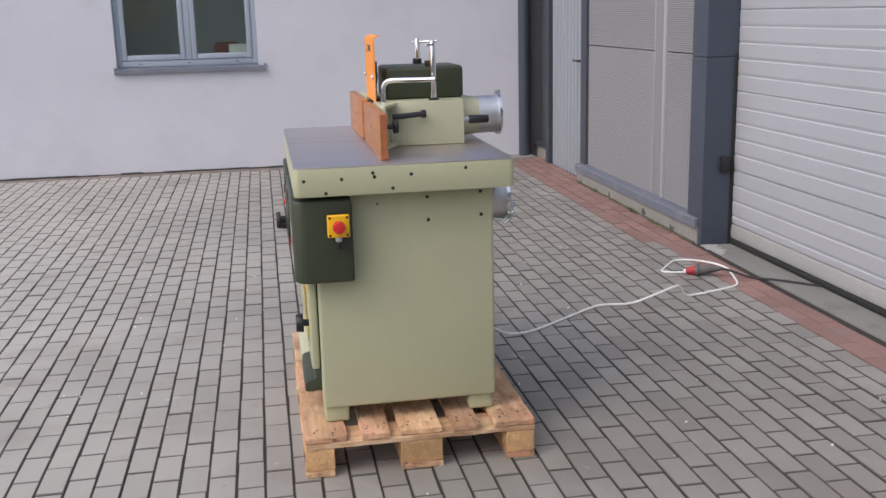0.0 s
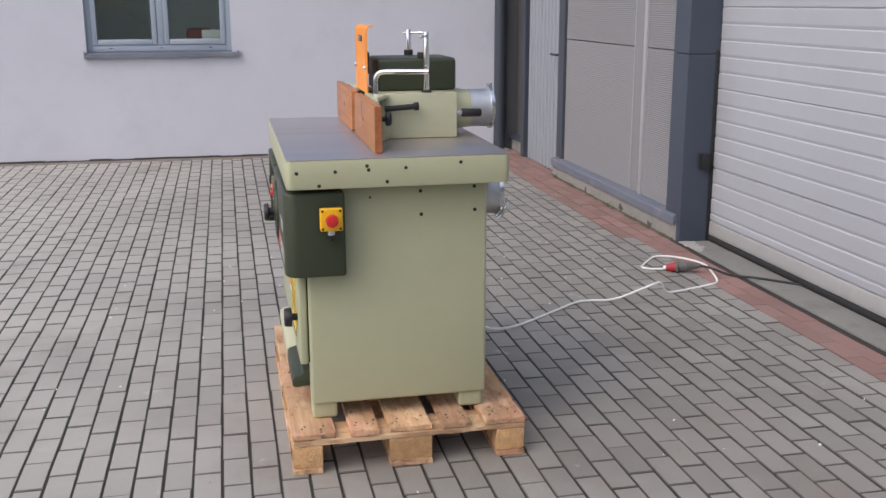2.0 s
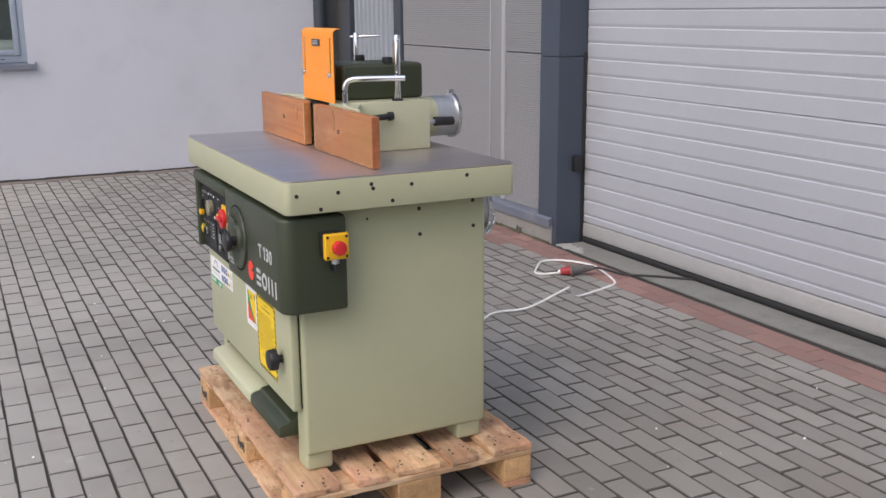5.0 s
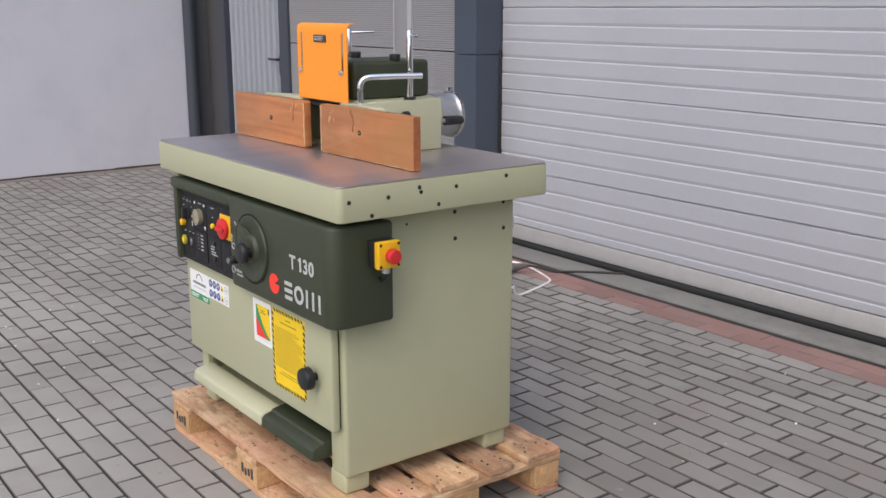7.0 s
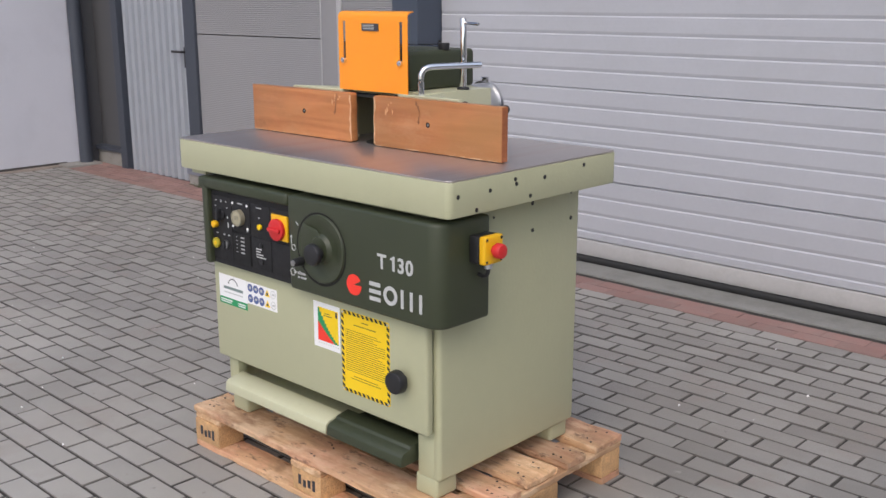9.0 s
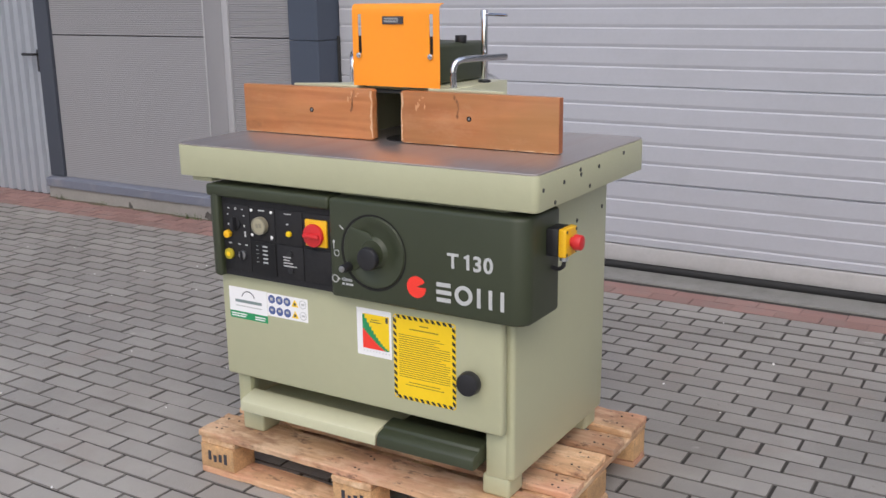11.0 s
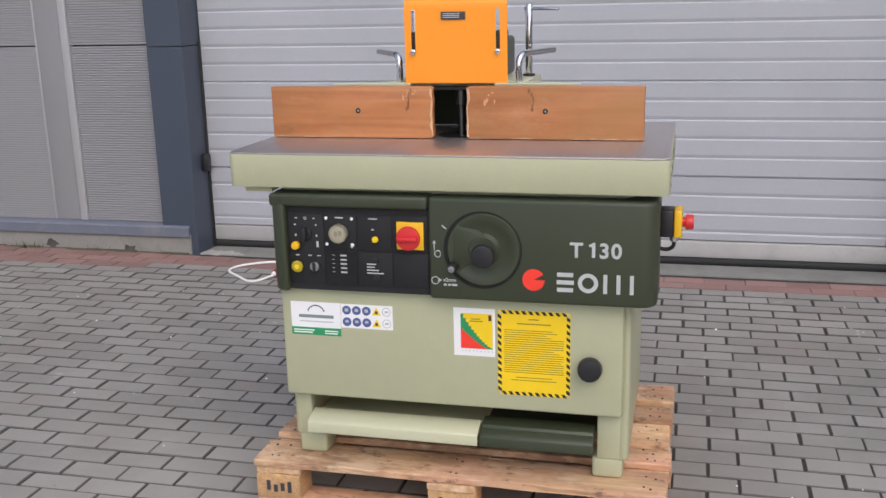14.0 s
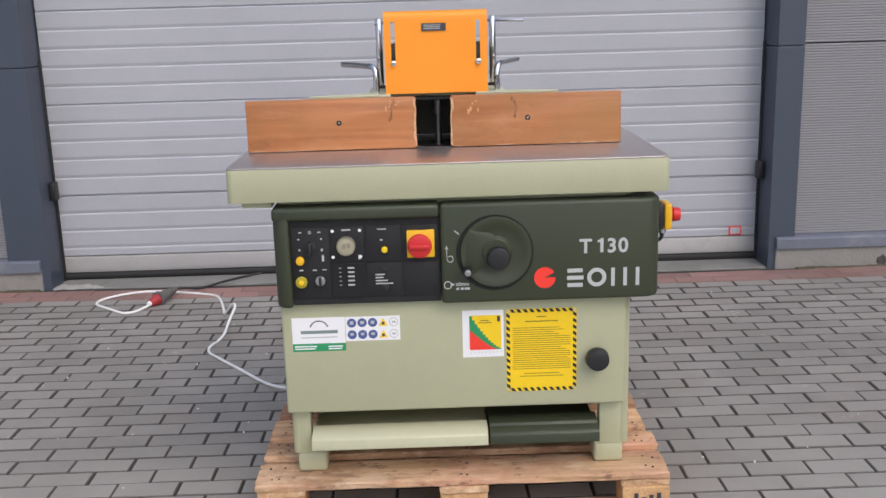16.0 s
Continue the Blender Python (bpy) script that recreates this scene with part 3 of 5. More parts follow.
rq = random.Random(31)
chips = B()
for yc, zc, w in ((6.871, 0.060, 0.055), (6.345, 0.040, 0.045), (7.62, 0.05, 0.02), (1.35, 0.05, 0.035)):
    out = []
    for k in range(13):
        a = k * math.tau / 13
        rr = rq.uniform(0.55, 1.15)
        out.append((yc + w * rr * math.cos(a), zc + 0.032 * rr * math.sin(a)))
    prism(chips, out, "x", PLINTH_X - 0.0015, PLINTH_X + 0.01)
setting("trim_plinth_chips", chips, material("broken_dark_concrete", (0.085, 0.08, 0.072), 0.95, vary=0.45, scale=30, bump=1.0, bump_scale=60), "dark broken places in the concrete plinth", "plinth damage")


def ribbed_panel(bm, y0, y1, z0, z1, pitch=0.0140, depth=0.0028):
    """A sheet with fine level ribs, facing -x."""
    n = max(2, int((z1 - z0) / pitch))
    prof = []
    for i in range(n):
        za = z0 + (z1 - z0) * i / n
        h = (z1 - z0) / n
        prof += [(SHEET_X, za), (SHEET_X - depth, za + 0.25 * h), (SHEET_X - depth, za + 0.62 * h), (SHEET_X, za + 0.8 * h)]
    prof += [(SHEET_X, z1), (SHEET_X + 0.03, z1), (SHEET_X + 0.03, z0)]
    prism(bm, prof, "y", y0, y1)


def panel(y0, y1, parent, depth=0.0028):
    for z0, z1 in ((0.198, 1.222), (1.229, 4.2)):
        bm = B()
        ribbed_panel(bm, y0, y1, z0, min(z1, 2.6), depth=depth if z1 < 2 else max(depth, 0.002))
        part("panel", bm, RIBBED, parent, smooth=False)


cl = thing("wall_cladding_north", (SHEET_X, 7.3, 0.19), "grey finely ribbed metal sheets between silver trims", "cladding", kind="structure")
panel(6.122, 6.632, cl)
panel(6.862, 8.338, cl, 0.0010)
bm = B()
box(bm, (SHEET_X - 0.003, 6.683, 0.199), (SHEET_X + 0.03, 6.848, 5.2), 0.001)
mull = part("mullion", bm, MULLION, cl, "flat grey mullion sheet")
for ya, yb, xa in ((6.634, 6.682, 0.014), (6.849, 6.860, 0.005)):
    bm = B()
    box(bm, (SHEET_X - xa, ya, 0.199), (SHEET_X + 0.03, yb, 5.2), 0.002)
    part("flange", bm, SILVER_TRIM, mull, "pale folded flange")
cs = thing("wall_cladding_south", (SHEET_X, 0.5, 0.19), "grey finely ribbed metal sheets beside the garage door", "cladding", kind="structure")
panel(0.25, 1.838, cs)
panel(-1.45, 0.09, cs)
panel(-9, -1.61, cs)
for ya in (0.09, -1.61):
    bm = B()
    box(bm, (SHEET_X - 0.008, ya + 0.004, 0.199), (SHEET_X + 0.03, ya + 0.154, 5.2), 0.004)
    part("mullion", bm, MULLION, cs, "flat pale grey mullion")

# closing walls and roofs of the two buildings
bm = B()
box(bm, (3.42, -9.0, -0.05), (9.0, -8.7, 5.18))
box(bm, (8.7, -8.69, -0.05), (9.0, 9.8, 5.18))
setting("wall_east_rear", bm, NICHE, "plain rear walls of the garage building", "wall")
bm = B()
box(bm, (2.66, -9.2, 5.21), (9.2, 10.40, 5.45))
setting("roof_east", bm, SLATE_DARK, "flat slate grey roof of the garage building", "roof")
bm = B()
box(bm, (-9.2, 10.05, 3.5), (2.6, 17.2, 3.7))
setting("roof_north", bm, SLATE_DARK, "flat slate grey roof of the rendered building", "roof")
bm = B()
box(bm, (-9.0, 10.46, -0.05), (-8.7, 17.0, 3.48))
box(bm, (3.3, 10.46, -0.05), (3.6, 17.0, 3.48))
box(bm, (-8.69, 16.7, -0.05), (3.29, 17.0, 3.48))
setting("wall_north_rear", bm, PLASTER, "plain rendered rear walls", "wall")

# side door of pale corrugated sheet, with its frame
bm = B()
box(bm, (POST_X + 0.022, 8.340, 0.2), (3.06, 8.487, 5.2), 0.004)
box(bm, (POST_X + 0.022, 9.50, -0.01), (3.06, 9.60, 5.2), 0.004)
box(bm, (POST_X + 0.06, 8.487, 2.25), (3.06, 9.50, 5.2), 0.004)
setting("trim_side_door", bm, SLATE_DARK, "dark slate frame of the side door", "frame")
d2 = thing("door_2", (2.82, 9.0, 0.04), "closed side door of pale corrugated sheet", "door", kind="structure")
prof = []
n = 10
for i in range(n):
    ya = 8.495 + 1.0 * i / n
    h = 1.0 / n
    prof += [(2.800, ya), (2.772, ya + 0.10 * h), (2.772, ya + 0.58 * h), (2.800, ya + 0.68 * h)]
prof += [(2.800, 9.495), (2.83, 9.495), (2.83, 8.495)]
bm = B()
prism(bm, prof, "z", 0.044, 2.24)
part("leaf", bm, CLAD, d2, smooth=False)
bm = B()
box(bm, (2.755, 8.498, 0.96), (2.775, 8.528, 1.12), 0.003)
cyl(bm, (2.722, 8.512, 1.085), (2.722, 8.640, 1.085), 0.010, seg=12)
cyl(bm, (2.775, 8.512, 1.085), (2.716, 8.512, 1.085), 0.010, seg=12)
part("door_handle", bm, BLACK, d2, "black lever handle")
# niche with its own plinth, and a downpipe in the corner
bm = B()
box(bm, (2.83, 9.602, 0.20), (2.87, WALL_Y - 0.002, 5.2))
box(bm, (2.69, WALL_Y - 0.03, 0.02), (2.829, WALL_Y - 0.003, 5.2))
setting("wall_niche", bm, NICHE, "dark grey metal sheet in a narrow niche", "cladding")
bm = B()
box(bm, (2.78, 9.602, -0.02), (3.04, WALL_Y - 0.002, 0.165), 0.006)
setting("baseboard_niche", bm, CONCRETE, "pale plinth block in the niche", "plinth")
bm = B()
prism(bm, [(2.755, 0.166), (2.755, 0.20), (2.86, 0.212), (2.86, 0.166)], "y", 9.603, WALL_Y - 0.004, 0.003)
setting("trim_ledge_niche", bm, SLATE_DARK, "slate grey ledge in the niche", "ledge")
dp = thing("downpipe", (2.64, WALL_Y - 0.08, 0.05), "slate grey round downpipe in the wall corner", "downpipe")
bm = B()
cyl(bm, (2.638, WALL_Y - 0.068, 0.062), (2.638, WALL_Y - 0.068, 7.4), 0.058, seg=32)
part("pipe", bm, SLATE_DARK, dp)
bm = B()
box(bm, (2.40, WALL_Y - 0.20, 0.02), (2.72, WALL_Y - 0.002, 0.066), 0.006)
part("base_slab", bm, CONCRETE, dp, "rough pale mortar pad")

# garage door: sections with pressed grooves
gd = thing("door_1", (DOOR_X, 3.905, 0), "closed silver-grey sectional garage door with level grooves", "garage door", kind="structure")
GY0, GY1 = 1.992, 5.893


def section(z0, z1):
    prof = [(DOOR_X + 0.04, z0), (DOOR_X + 0.006, z0), (DOOR_X + 0.0, z0 + 0.007)]
    n = 5
    for i in range(1, n):
        g = z0 + (z1 - z0) * i / n
        prof += [(DOOR_X - 0.001, g - 0.008), (DOOR_X + 0.0048, g - 0.001), (DOOR_X + 0.0, g + 0.016)]
    prof += [(DOOR_X - 0.002, z1 - 0.008), (DOOR_X + 0.006, z1 - 0.0012), (DOOR_X + 0.04, z1 - 0.0012)]
    bm = B()
    prism(bm, prof, "y", GY0, GY1)
    part("door_section", bm, DOOR_PAINT, gd, smooth=False)


joint = [0.158, 0.505, 1.003, 1.500, 1.997, 2.494, 2.990, 3.35]
bm = B()
prof = [(DOOR_X + 0.04, joint[0]), (DOOR_X + 0.012, joint[0]), (DOOR_X, joint[0] + 0.005)]
for g in (0.206, 0.304, 0.404):
    prof += [(DOOR_X - 0.001, g - 0.008), (DOOR_X + 0.0048, g - 0.001), (DOOR_X, g + 0.016)]
prof += [(DOOR_X - 0.002, joint[1] - 0.008), (DOOR_X + 0.012, joint[1] - 0.003), (DOOR_X + 0.04, joint[1] - 0.003)]
prism(bm, prof, "y", GY0, GY1)
part("door_section", bm, DOOR_PAINT, gd, smooth=False)
for a, c in zip(joint[1:], joint[2:]):
    section(a, c)
bm = B()
prism(bm, [(DOOR_X + 0.04, 0.066), (DOOR_X - 0.004, 0.066), (DOOR_X - 0.006, 0.092), (DOOR_X - 0.001, 0.150), (DOOR_X + 0.006, 0.156), (DOOR_X + 0.04, 0.156)], "y", GY0, GY1, 0.002)
part("bottom_rail", bm, RAIL_PAINT, gd, "plain metal bottom rail")
bm = B()
sweep(bm, [(DOOR_X + 0.012, GY0, 0.042), (DOOR_X + 0.012, GY1, 0.042)], 0.024, 12)
part("bottom_seal", bm, RUBBER, gd, "black rubber bottom seal")
for ya, yb in ((GY1 - 0.001, 5.899), (1.986, GY0 + 0.001)):
    bm = B()
    box(bm, (DOOR_X - 0.022, min(ya, yb) - 0.003, 0.015), (DOOR_X - 0.003, max(ya, yb) + 0.003, 1.24), 0.002)
    part("side_seal", bm, RUBBER, gd, "black rubber side seal")
bm = B()
box(bm, (DOOR_X - 0.0055, 2.072, 0.165), (DOOR_X - 0.0025, 2.142, 0.215))
plate = part("maker_plate", bm, MARK_RED, gd, "small red-edged paper label")
bm = B()
box(bm, (DOOR_X - 0.0075, 2.079, 0.172), (DOOR_X - 0.0058, 2.135, 0.208))
part("plate_face", bm, DOOR_PAINT, plate)
for yy in (5.899, 1.986):
    bm = B()
    s = -1 if yy > 4 else 1
    box(bm, (2.828, min(yy, yy + s * 0.035), 0.495), (2.888, max(yy, yy + s * 0.035), 0.595), 0.006)
    lk = part("door_latch", bm, BLACK)
    tagged(lk, "black plastic catch fixed to the door post", "catch", "door post catches")
# concrete threshold
bm = B()
box(bm, (POST_X + 0.006, 1.987, -0.03), (DOOR_X + 0.06, 5.898, 0.024), 0.004)
setting("floor_threshold", bm, THRESHOLD, "worn pale concrete strip under the garage door", "threshold")


# crumbled mortar at the post foot
rm = random.Random(17)
bm = B()
for _ in range(60):
    x, y, r = 2.732 + abs(rm.gauss(0, 0.035)), 5.90 - abs(rm.gauss(0, 0.13)), rm.uniform(0.012, 0.034)
    m = Matrix.Translation((x, min(y, 5.885), 0.024)) @ Euler((0, 0, rm.uniform(0, 3))).to_matrix().to_4x4() @ Matrix.Diagonal((r, r * rm.uniform(0.5, 1), r * 0.18, 1))
    bmesh.ops.create_icosphere(bm, subdivisions=1, radius=1, matrix=m)
tagged(part("mortar_crumbs", bm, material("pale_mortar", (0.40, 0.39, 0.37), 0.9, vary=0.25, scale=20, bump=0.5, bump_scale=90), None, smooth=False), "pale crumbled mortar at the foot of the door post", "mortar", kind="stuff")


# ---- pallet ----
PX, PY = 0.062, 3.158
pal = thing("pallet", (PX + 0.4, PY + 0.6, 0), "worn pine four-way pallet on the paving", "pallet")


def board(name, lo, hi, mat, seed, label=""):
    rnd = random.Random(seed)
    bm = B()
    j = [rnd.uniform(-0.006, 0.006) for _ in range(2)]
    lo, hi = list(lo), list(hi)
    ax = 1 if hi[1] - lo[1] > hi[0] - lo[0] else 0
    lo[ax] += j[0]
    hi[ax] += j[1]
    box(bm, lo, hi, 0.004, 2)
    # worn edges: chips along the arrises and splintered ends
    side = 1 - ax
    for k in range(1, 30):
        p, n = [0, 0, 0], [0, 0, 0]
        p[ax], n[ax] = lo[ax] + (hi[ax] - lo[ax]) * (k + rnd.uniform(-0.3, 0.3)) / 30, 1
        bmesh.ops.bisect_plane(bm, geom=bm.verts[:] + bm.edges[:] + bm.faces[:], plane_co=p, plane_no=n)
    for k in (0.2, 0.38, 0.62, 0.83):
        p, n = [0, 0, 0], [0, 0, 0]
        p[side], n[side] = lo[side] + (hi[side] - lo[side]) * k, 1
        bmesh.ops.bisect_plane(bm, geom=bm.verts[:] + bm.edges[:] + bm.faces[:], plane_co=p, plane_no=n)
    mid = (lo[side] + hi[side]) / 2
    for v in bm.verts:
        v.co += Vector([rnd.uniform(-0.001, 0.001) for _ in range(3)])
        edge = min(v.co[side] - lo[side], hi[side] - v.co[side])
        end = min(v.co[ax] - lo[ax], hi[ax] - v.co[ax])
        if edge < 0.006 and rnd.random() < 0.35:
            v.co[side] += (0.0045 if v.co[side] < mid else -0.0045) * rnd.random()
            if v.co.z > (lo[2] + hi[2]) / 2:
                v.co.z -= 0.004 * rnd.random()
        if end < 0.006:
            v.co[ax] += (1 if v.co[ax] < (lo[ax] + hi[ax]) / 2 else -1) * rnd.choice((0, 0.001, 0.002, 0.006)) * rnd.random()
            if v.co.z > (lo[2] + hi[2]) / 2 and rnd.random() < 0.3:
                v.co.z -= 0.005 * rnd.random()
    return part(name, bm, mat, pal, label, smooth=False)


xs = ((0, 0.145), (0.193, 0.293), (0.3275, 0.4725), (0.507, 0.607), (0.655, 0.80))
for i, (a, c) in enumerate(xs):
    bd = board("deck_board", (PX + a, PY, 0.122), (PX + c, PY + 1.2, 0.144), PALLET_WOOD, i)
    for yy in (0.04, 0.07, 0.585, 0.615, 1.13, 1.16):
        rnd = random.Random(i * 31 + int(yy * 1000))
        for f in (0.25, 0.75):
            bm = B()
            nx, ny = PX + a + (c - a) * f + rnd.uniform(-0.012, 0.012), PY + yy + rnd.uniform(-0.01, 0.01)
            cyl(bm, (nx, ny, 0.142), (nx, ny, 0.1455), 0.0035, seg=8)
            part("nail", bm, RUBBER, bd)
for yy in (0.0, 0.5275, 1.055):
    board("cross_board", (PX, PY + yy + 0.002, 0.100), (PX + 0.8, PY + yy + 0.143, 0.121), PALLET_CROSS, int(yy * 100) + 20)
    for xx, w in ((0, 0.1), (0.3275, 0.145), (0.70, 0.1)):
        rnd = random.Random(int(xx * 1000 + yy * 77))
        bm = B()
        box(bm, (PX + xx, PY + yy + 0.004, 0.022), (PX + xx + w, PY + yy + 0.141, 0.0995), 0.004)
        for v in bm.verts:
            v.co += Vector([rnd.uniform(-0.0015, 0.0015) for _ in range(3)])
        blk = part("block", bm, CHIPBOARD, pal)
        if xx == 0:
            bm = B()
            for k in range(4):
                box(bm, (PX - 0.0022, PY + yy + 0.03 + k * 0.022, 0.045 + 0.004 * (k % 2)), (PX - 0.0008, PY + yy + 0.042 + k * 0.022, 0.080 - 0.006 * (k % 3)))
            part("stamp", bm, PRINT_DARK, blk, "branded dark stamp bars")
for a, c in ((0, 0.1), (0.3275, 0.4725), (0.70, 0.80)):
    board("bottom_board", (PX + a, PY, 0.0), (PX + c, PY + 1.2, 0.0215), PALLET_WOOD, int(a * 100) + 50)


# ---- spindle moulder ----
mc = thing("spindle_moulder", (0.45, 3.77, 0.144), "sage and dark green spindle moulder standing on a pallet", "woodworking machine")
# cabinet with a foot recess below the front
bm = B()
BY0, BY1, BX0, BX1, BZ0 = 3.270, 4.250, 0.139, 0.750, 0.200
prism(bm, [(BY0, BZ0), (BY0, 0.960), (BY1, 0.960), (BY1, BZ0), (4.222, BZ0), (4.222, 0.345), (3.300, 0.345), (3.300, BZ0)], "x", BX0, BX1, 0.012, 3)
cab = part("cabinet", bm, SAGE, mc, "sage green painted sheet steel cabinet")
for ya, yb in ((3.285, 3.356), (4.196, 4.236)):
    bm = B()
    box(bm, (BX0 + 0.0015, ya, BZ0 + 0.002), (BX0 + 0.040, yb, 0.350), 0.004)
    part("front_post", bm, SAGE, cab)
bm = B()
box(bm, (0.66, 3.302, 0.205), (0.67, 4.220, 0.343))
part("recess_back", bm, SAGE, cab)
for x0, y0 in ((0.142, 3.285), (0.142, 4.155), (0.655, 3.285), (0.655, 4.155)):
    bm = B()
    box(bm, (x0, y0, 0.144), (x0 + 0.085, y0 + 0.085, 0.206), 0.010, 3)
    part("foot", bm, SAGE, cab)
for bx, bz, r in ((0.523, 0.849, 0.0062), (0.521, 0.928, 0.0062), (0.706, 0.857, 0.0062), (0.704, 0.937, 0.0062), (0.352, 0.913, 0.0036)):
    bm = B()
    cyl(bm, (bx, BY0 + 0.003, bz), (bx, BY0 - 0.0012, bz), r, seg=16)
    part("screw", bm, BLACK, cab, "black socket screw")
# front door with the rounded lip
bm = B()
box(bm, (0.107, 3.288, 0.342), (0.135, 4.256, 0.700), 0.008, 3)
door = part("front_door", bm, SAGE, mc, "sage green front door")
# black strip fills the gap between door and cabinet
bm = B()
box(bm, (0.1345, 3.296, 0.348), (0.1395, 4.244, 0.70))
part("door_seal", bm, RUBBER, door, "black strip in the gap behind the door")
bm = B()
cyl(bm, (0.107, 3.373, 0.488), (0.085, 3.373, 0.488), 0.012, seg=20)
cyl(bm, (0.088, 3.373, 0.488), (0.062, 3.373, 0.488), 0.034, 0.031, seg=36, bevel=0.004)
part("door_knob", bm, BLACK, door, "round black door knob")
# foot cover and brake pedal
# CREAM in place of SAGE: light on the upturned cover put into its paint
bm = B()
prism(bm, [(0.40, 0.262), (0.153, 0.262), (0.151, 0.2865), (0.095, 0.2745), (0.084, 0.267), (0.081, 0.237), (0.086, 0.235), (0.092, 0.256), (0.40, 0.250)], "y", 3.684, 4.190, 0.0025)
part("foot_cover", bm, CREAM, mc, "sloping foot plate, its green paled for light from above")
bm = B()
prism(bm, [(0.40, 0.262), (0.170, 0.264), (0.168, 0.2935), (0.120, 0.2870), (0.116, 0.2790), (0.092, 0.2730), (0.084, 0.2650), (0.081, 0.238), (0.092, 0.234), (0.40, 0.250)], "y", 3.364, 3.678, 0.002)
part("brake_pedal", bm, DARK_GREEN, mc, "dark green brake pedal")

# table
TX0, TX1, TY0, TY1, TZ0, TZ1 = 0.077, 0.803, 3.180, 4.376, 0.962, 1.058
plan = arc(TX0 + 0.02, TY0 + 0.02, 0.02, 180, 270, 5) + arc(TX1 - 0.02, TY0 + 0.02, 0.02, 270, 360, 5) + arc(TX1 - 0.02, TY1 - 0.02, 0.02, 0, 90, 5) + arc(TX0 + 0.02, TY1 - 0.02, 0.02, 90, 180, 5)
bm = B()
prism(bm, plan, "z", TZ0, TZ1 - 0.005, 0.003)
table = part("table", bm, SAGE, mc, "cast iron table with sage painted rim")
cx, cy = (TX0 + TX1) / 2, (TY0 + TY1) / 2
bm = B()
prism(bm, [(cx + (x - cx) * 0.995, cy + (y - cy) * 0.997) for x, y in plan], "z", TZ1 - 0.0048, TZ1, 0.0012)
part("table_top", bm, IRON, table, "ground grey cast iron surface with brown tinge")
for bx, bz in ((0.110, 1.015), (0.179, 0.973), (0.231, 1.016), (0.332, 1.032), (0.337, 1.019), (0.396, 0.979), (0.457, 1.022), (0.637, 1.034)):
    bm = B()
    cyl(bm, (bx, TY0 + 0.003, bz), (bx, TY0 - 0.001, bz), 0.0058, seg=16)
    part("screw_hole", bm, BLACK, table, "black threaded hole")
bm = B()
box(bm, (0.10, 4.26, 0.945), (0.70, 4.34, 0.963), 0.003)
part("table_flange", bm, SAGE, table)
# spindle in its round opening
bm = B()
cyl(bm, (0.475, 3.785, TZ1 - 0.002), (0.475, 3.785, TZ1 + 0.0015), 0.085, seg=40)
part("spindle_plate", bm, OILED, table, "round dark steel insert plate")
bm = B()
cyl(bm, (0.462, 3.797, 1.055), (0.462, 3.797, 1.165), 0.011, seg=20)
cyl(bm, (0.462, 3.797, 1.15), (0.462, 3.797, 1.20), 0.017, seg=20, bevel=0.002)
part("spindle", bm, OILED, mc, "oiled dark steel spindle")

# fascia: cover with the hand wheel, and frame round the control panel
FX, FZ0, FZ1, FY0, FY1, SPLIT = 0.066, 0.668, 0.947, 3.203, 4.260, 3.806
bm = B()
prism(bm, arc(FX + 0.045, FY0 + 0.045, 0.045, 180, 270, 8) + [(0.262, FY0), (0.262, FY0 + 0.09), (0.13, FY0 + 0.09), (0.13, SPLIT - 0.001), (FX, SPLIT - 0.001)], "z", FZ0, FZ1, 0.010, 3)
cover = part("fascia_cover", bm, DARK_GREEN, mc, "dark green rounded fascia with printed mark")
bm = B()
prism(bm, [(SPLIT + 0.001, 0.911), (SPLIT + 0.001, FZ1), (FY1 - 0.001, FZ1), (FY1 - 0.001, 0.911)], "x", FX, 0.14, 0.009, 3)
prism(bm, [(FX, 4.214), (0.14, 4.214), (0.262, 4.214)] + [(0.262, FY1)] + arc(FX + 0.035, FY1 - 0.035, 0.035, 90, 180, 6), "z", FZ0, FZ1 - 0.001, 0.009, 3)
part("fascia_frame", bm, DARK_GREEN, mc, "dark green frame round the controls")
bm = B()
box(bm, (0.086, SPLIT + 0.001, FZ0 + 0.004), (0.13, 4.2138, 0.9108))
cp = part("control_panel", bm, PANEL_BLACK, mc, "black control panel with switches and lamps")
PXF = 0.086


def pbox(name, y0, y1, z0, z1, d0, d1, mat, parent, label="", bev=0.0):
    """A small box on a face that looks along -x, d0 to d1 in front of it."""
    bm = B()
    box(bm, (d1, min(y0, y1), min(z0, z1)), (d0, max(y0, y1), max(z0, z1)), bev)
    return part(name, bm, mat, parent, label)


def pdisc(name, y, z, r, d0, d1, mat, parent, label="", bev=0.0, r2=None, seg=28):
    bm = B()
    cyl(bm, (d0, y, z), (d1, y, z), r, r2, seg, bev)
    return part(name, bm, mat, parent, label)


for y0, y1, z0, z1 in ((4.108, 4.212, 0.690, 0.890), (4.013, 4.104, 0.792, 0.890), (4.013, 4.104, 0.690, 0.788), (3.913, 4.009, 0.790, 0.890), (3.913, 4.009, 0.690, 0.786), (3.812, 3.909, 0.790, 0.890), (3.812, 3.909, 0.690, 0.786)):
    pbox("module", y0, y1, z0, z1, PXF + 0.001, PXF - 0.0025, PANEL_BLACK, cp, bev=0.001)
S = PXF - 0.0024
pbox("rev_display", 4.014, 4.103, 0.691, 0.787, S, S - 0.002, DISPLAY_BLACK, cp, "black speed display window")
pdisc("dial", 4.062, 0.838, 0.0225, S, S - 0.016, METER_FACE, cp, "yellowed round dial under glass", 0.003)
bm = B()
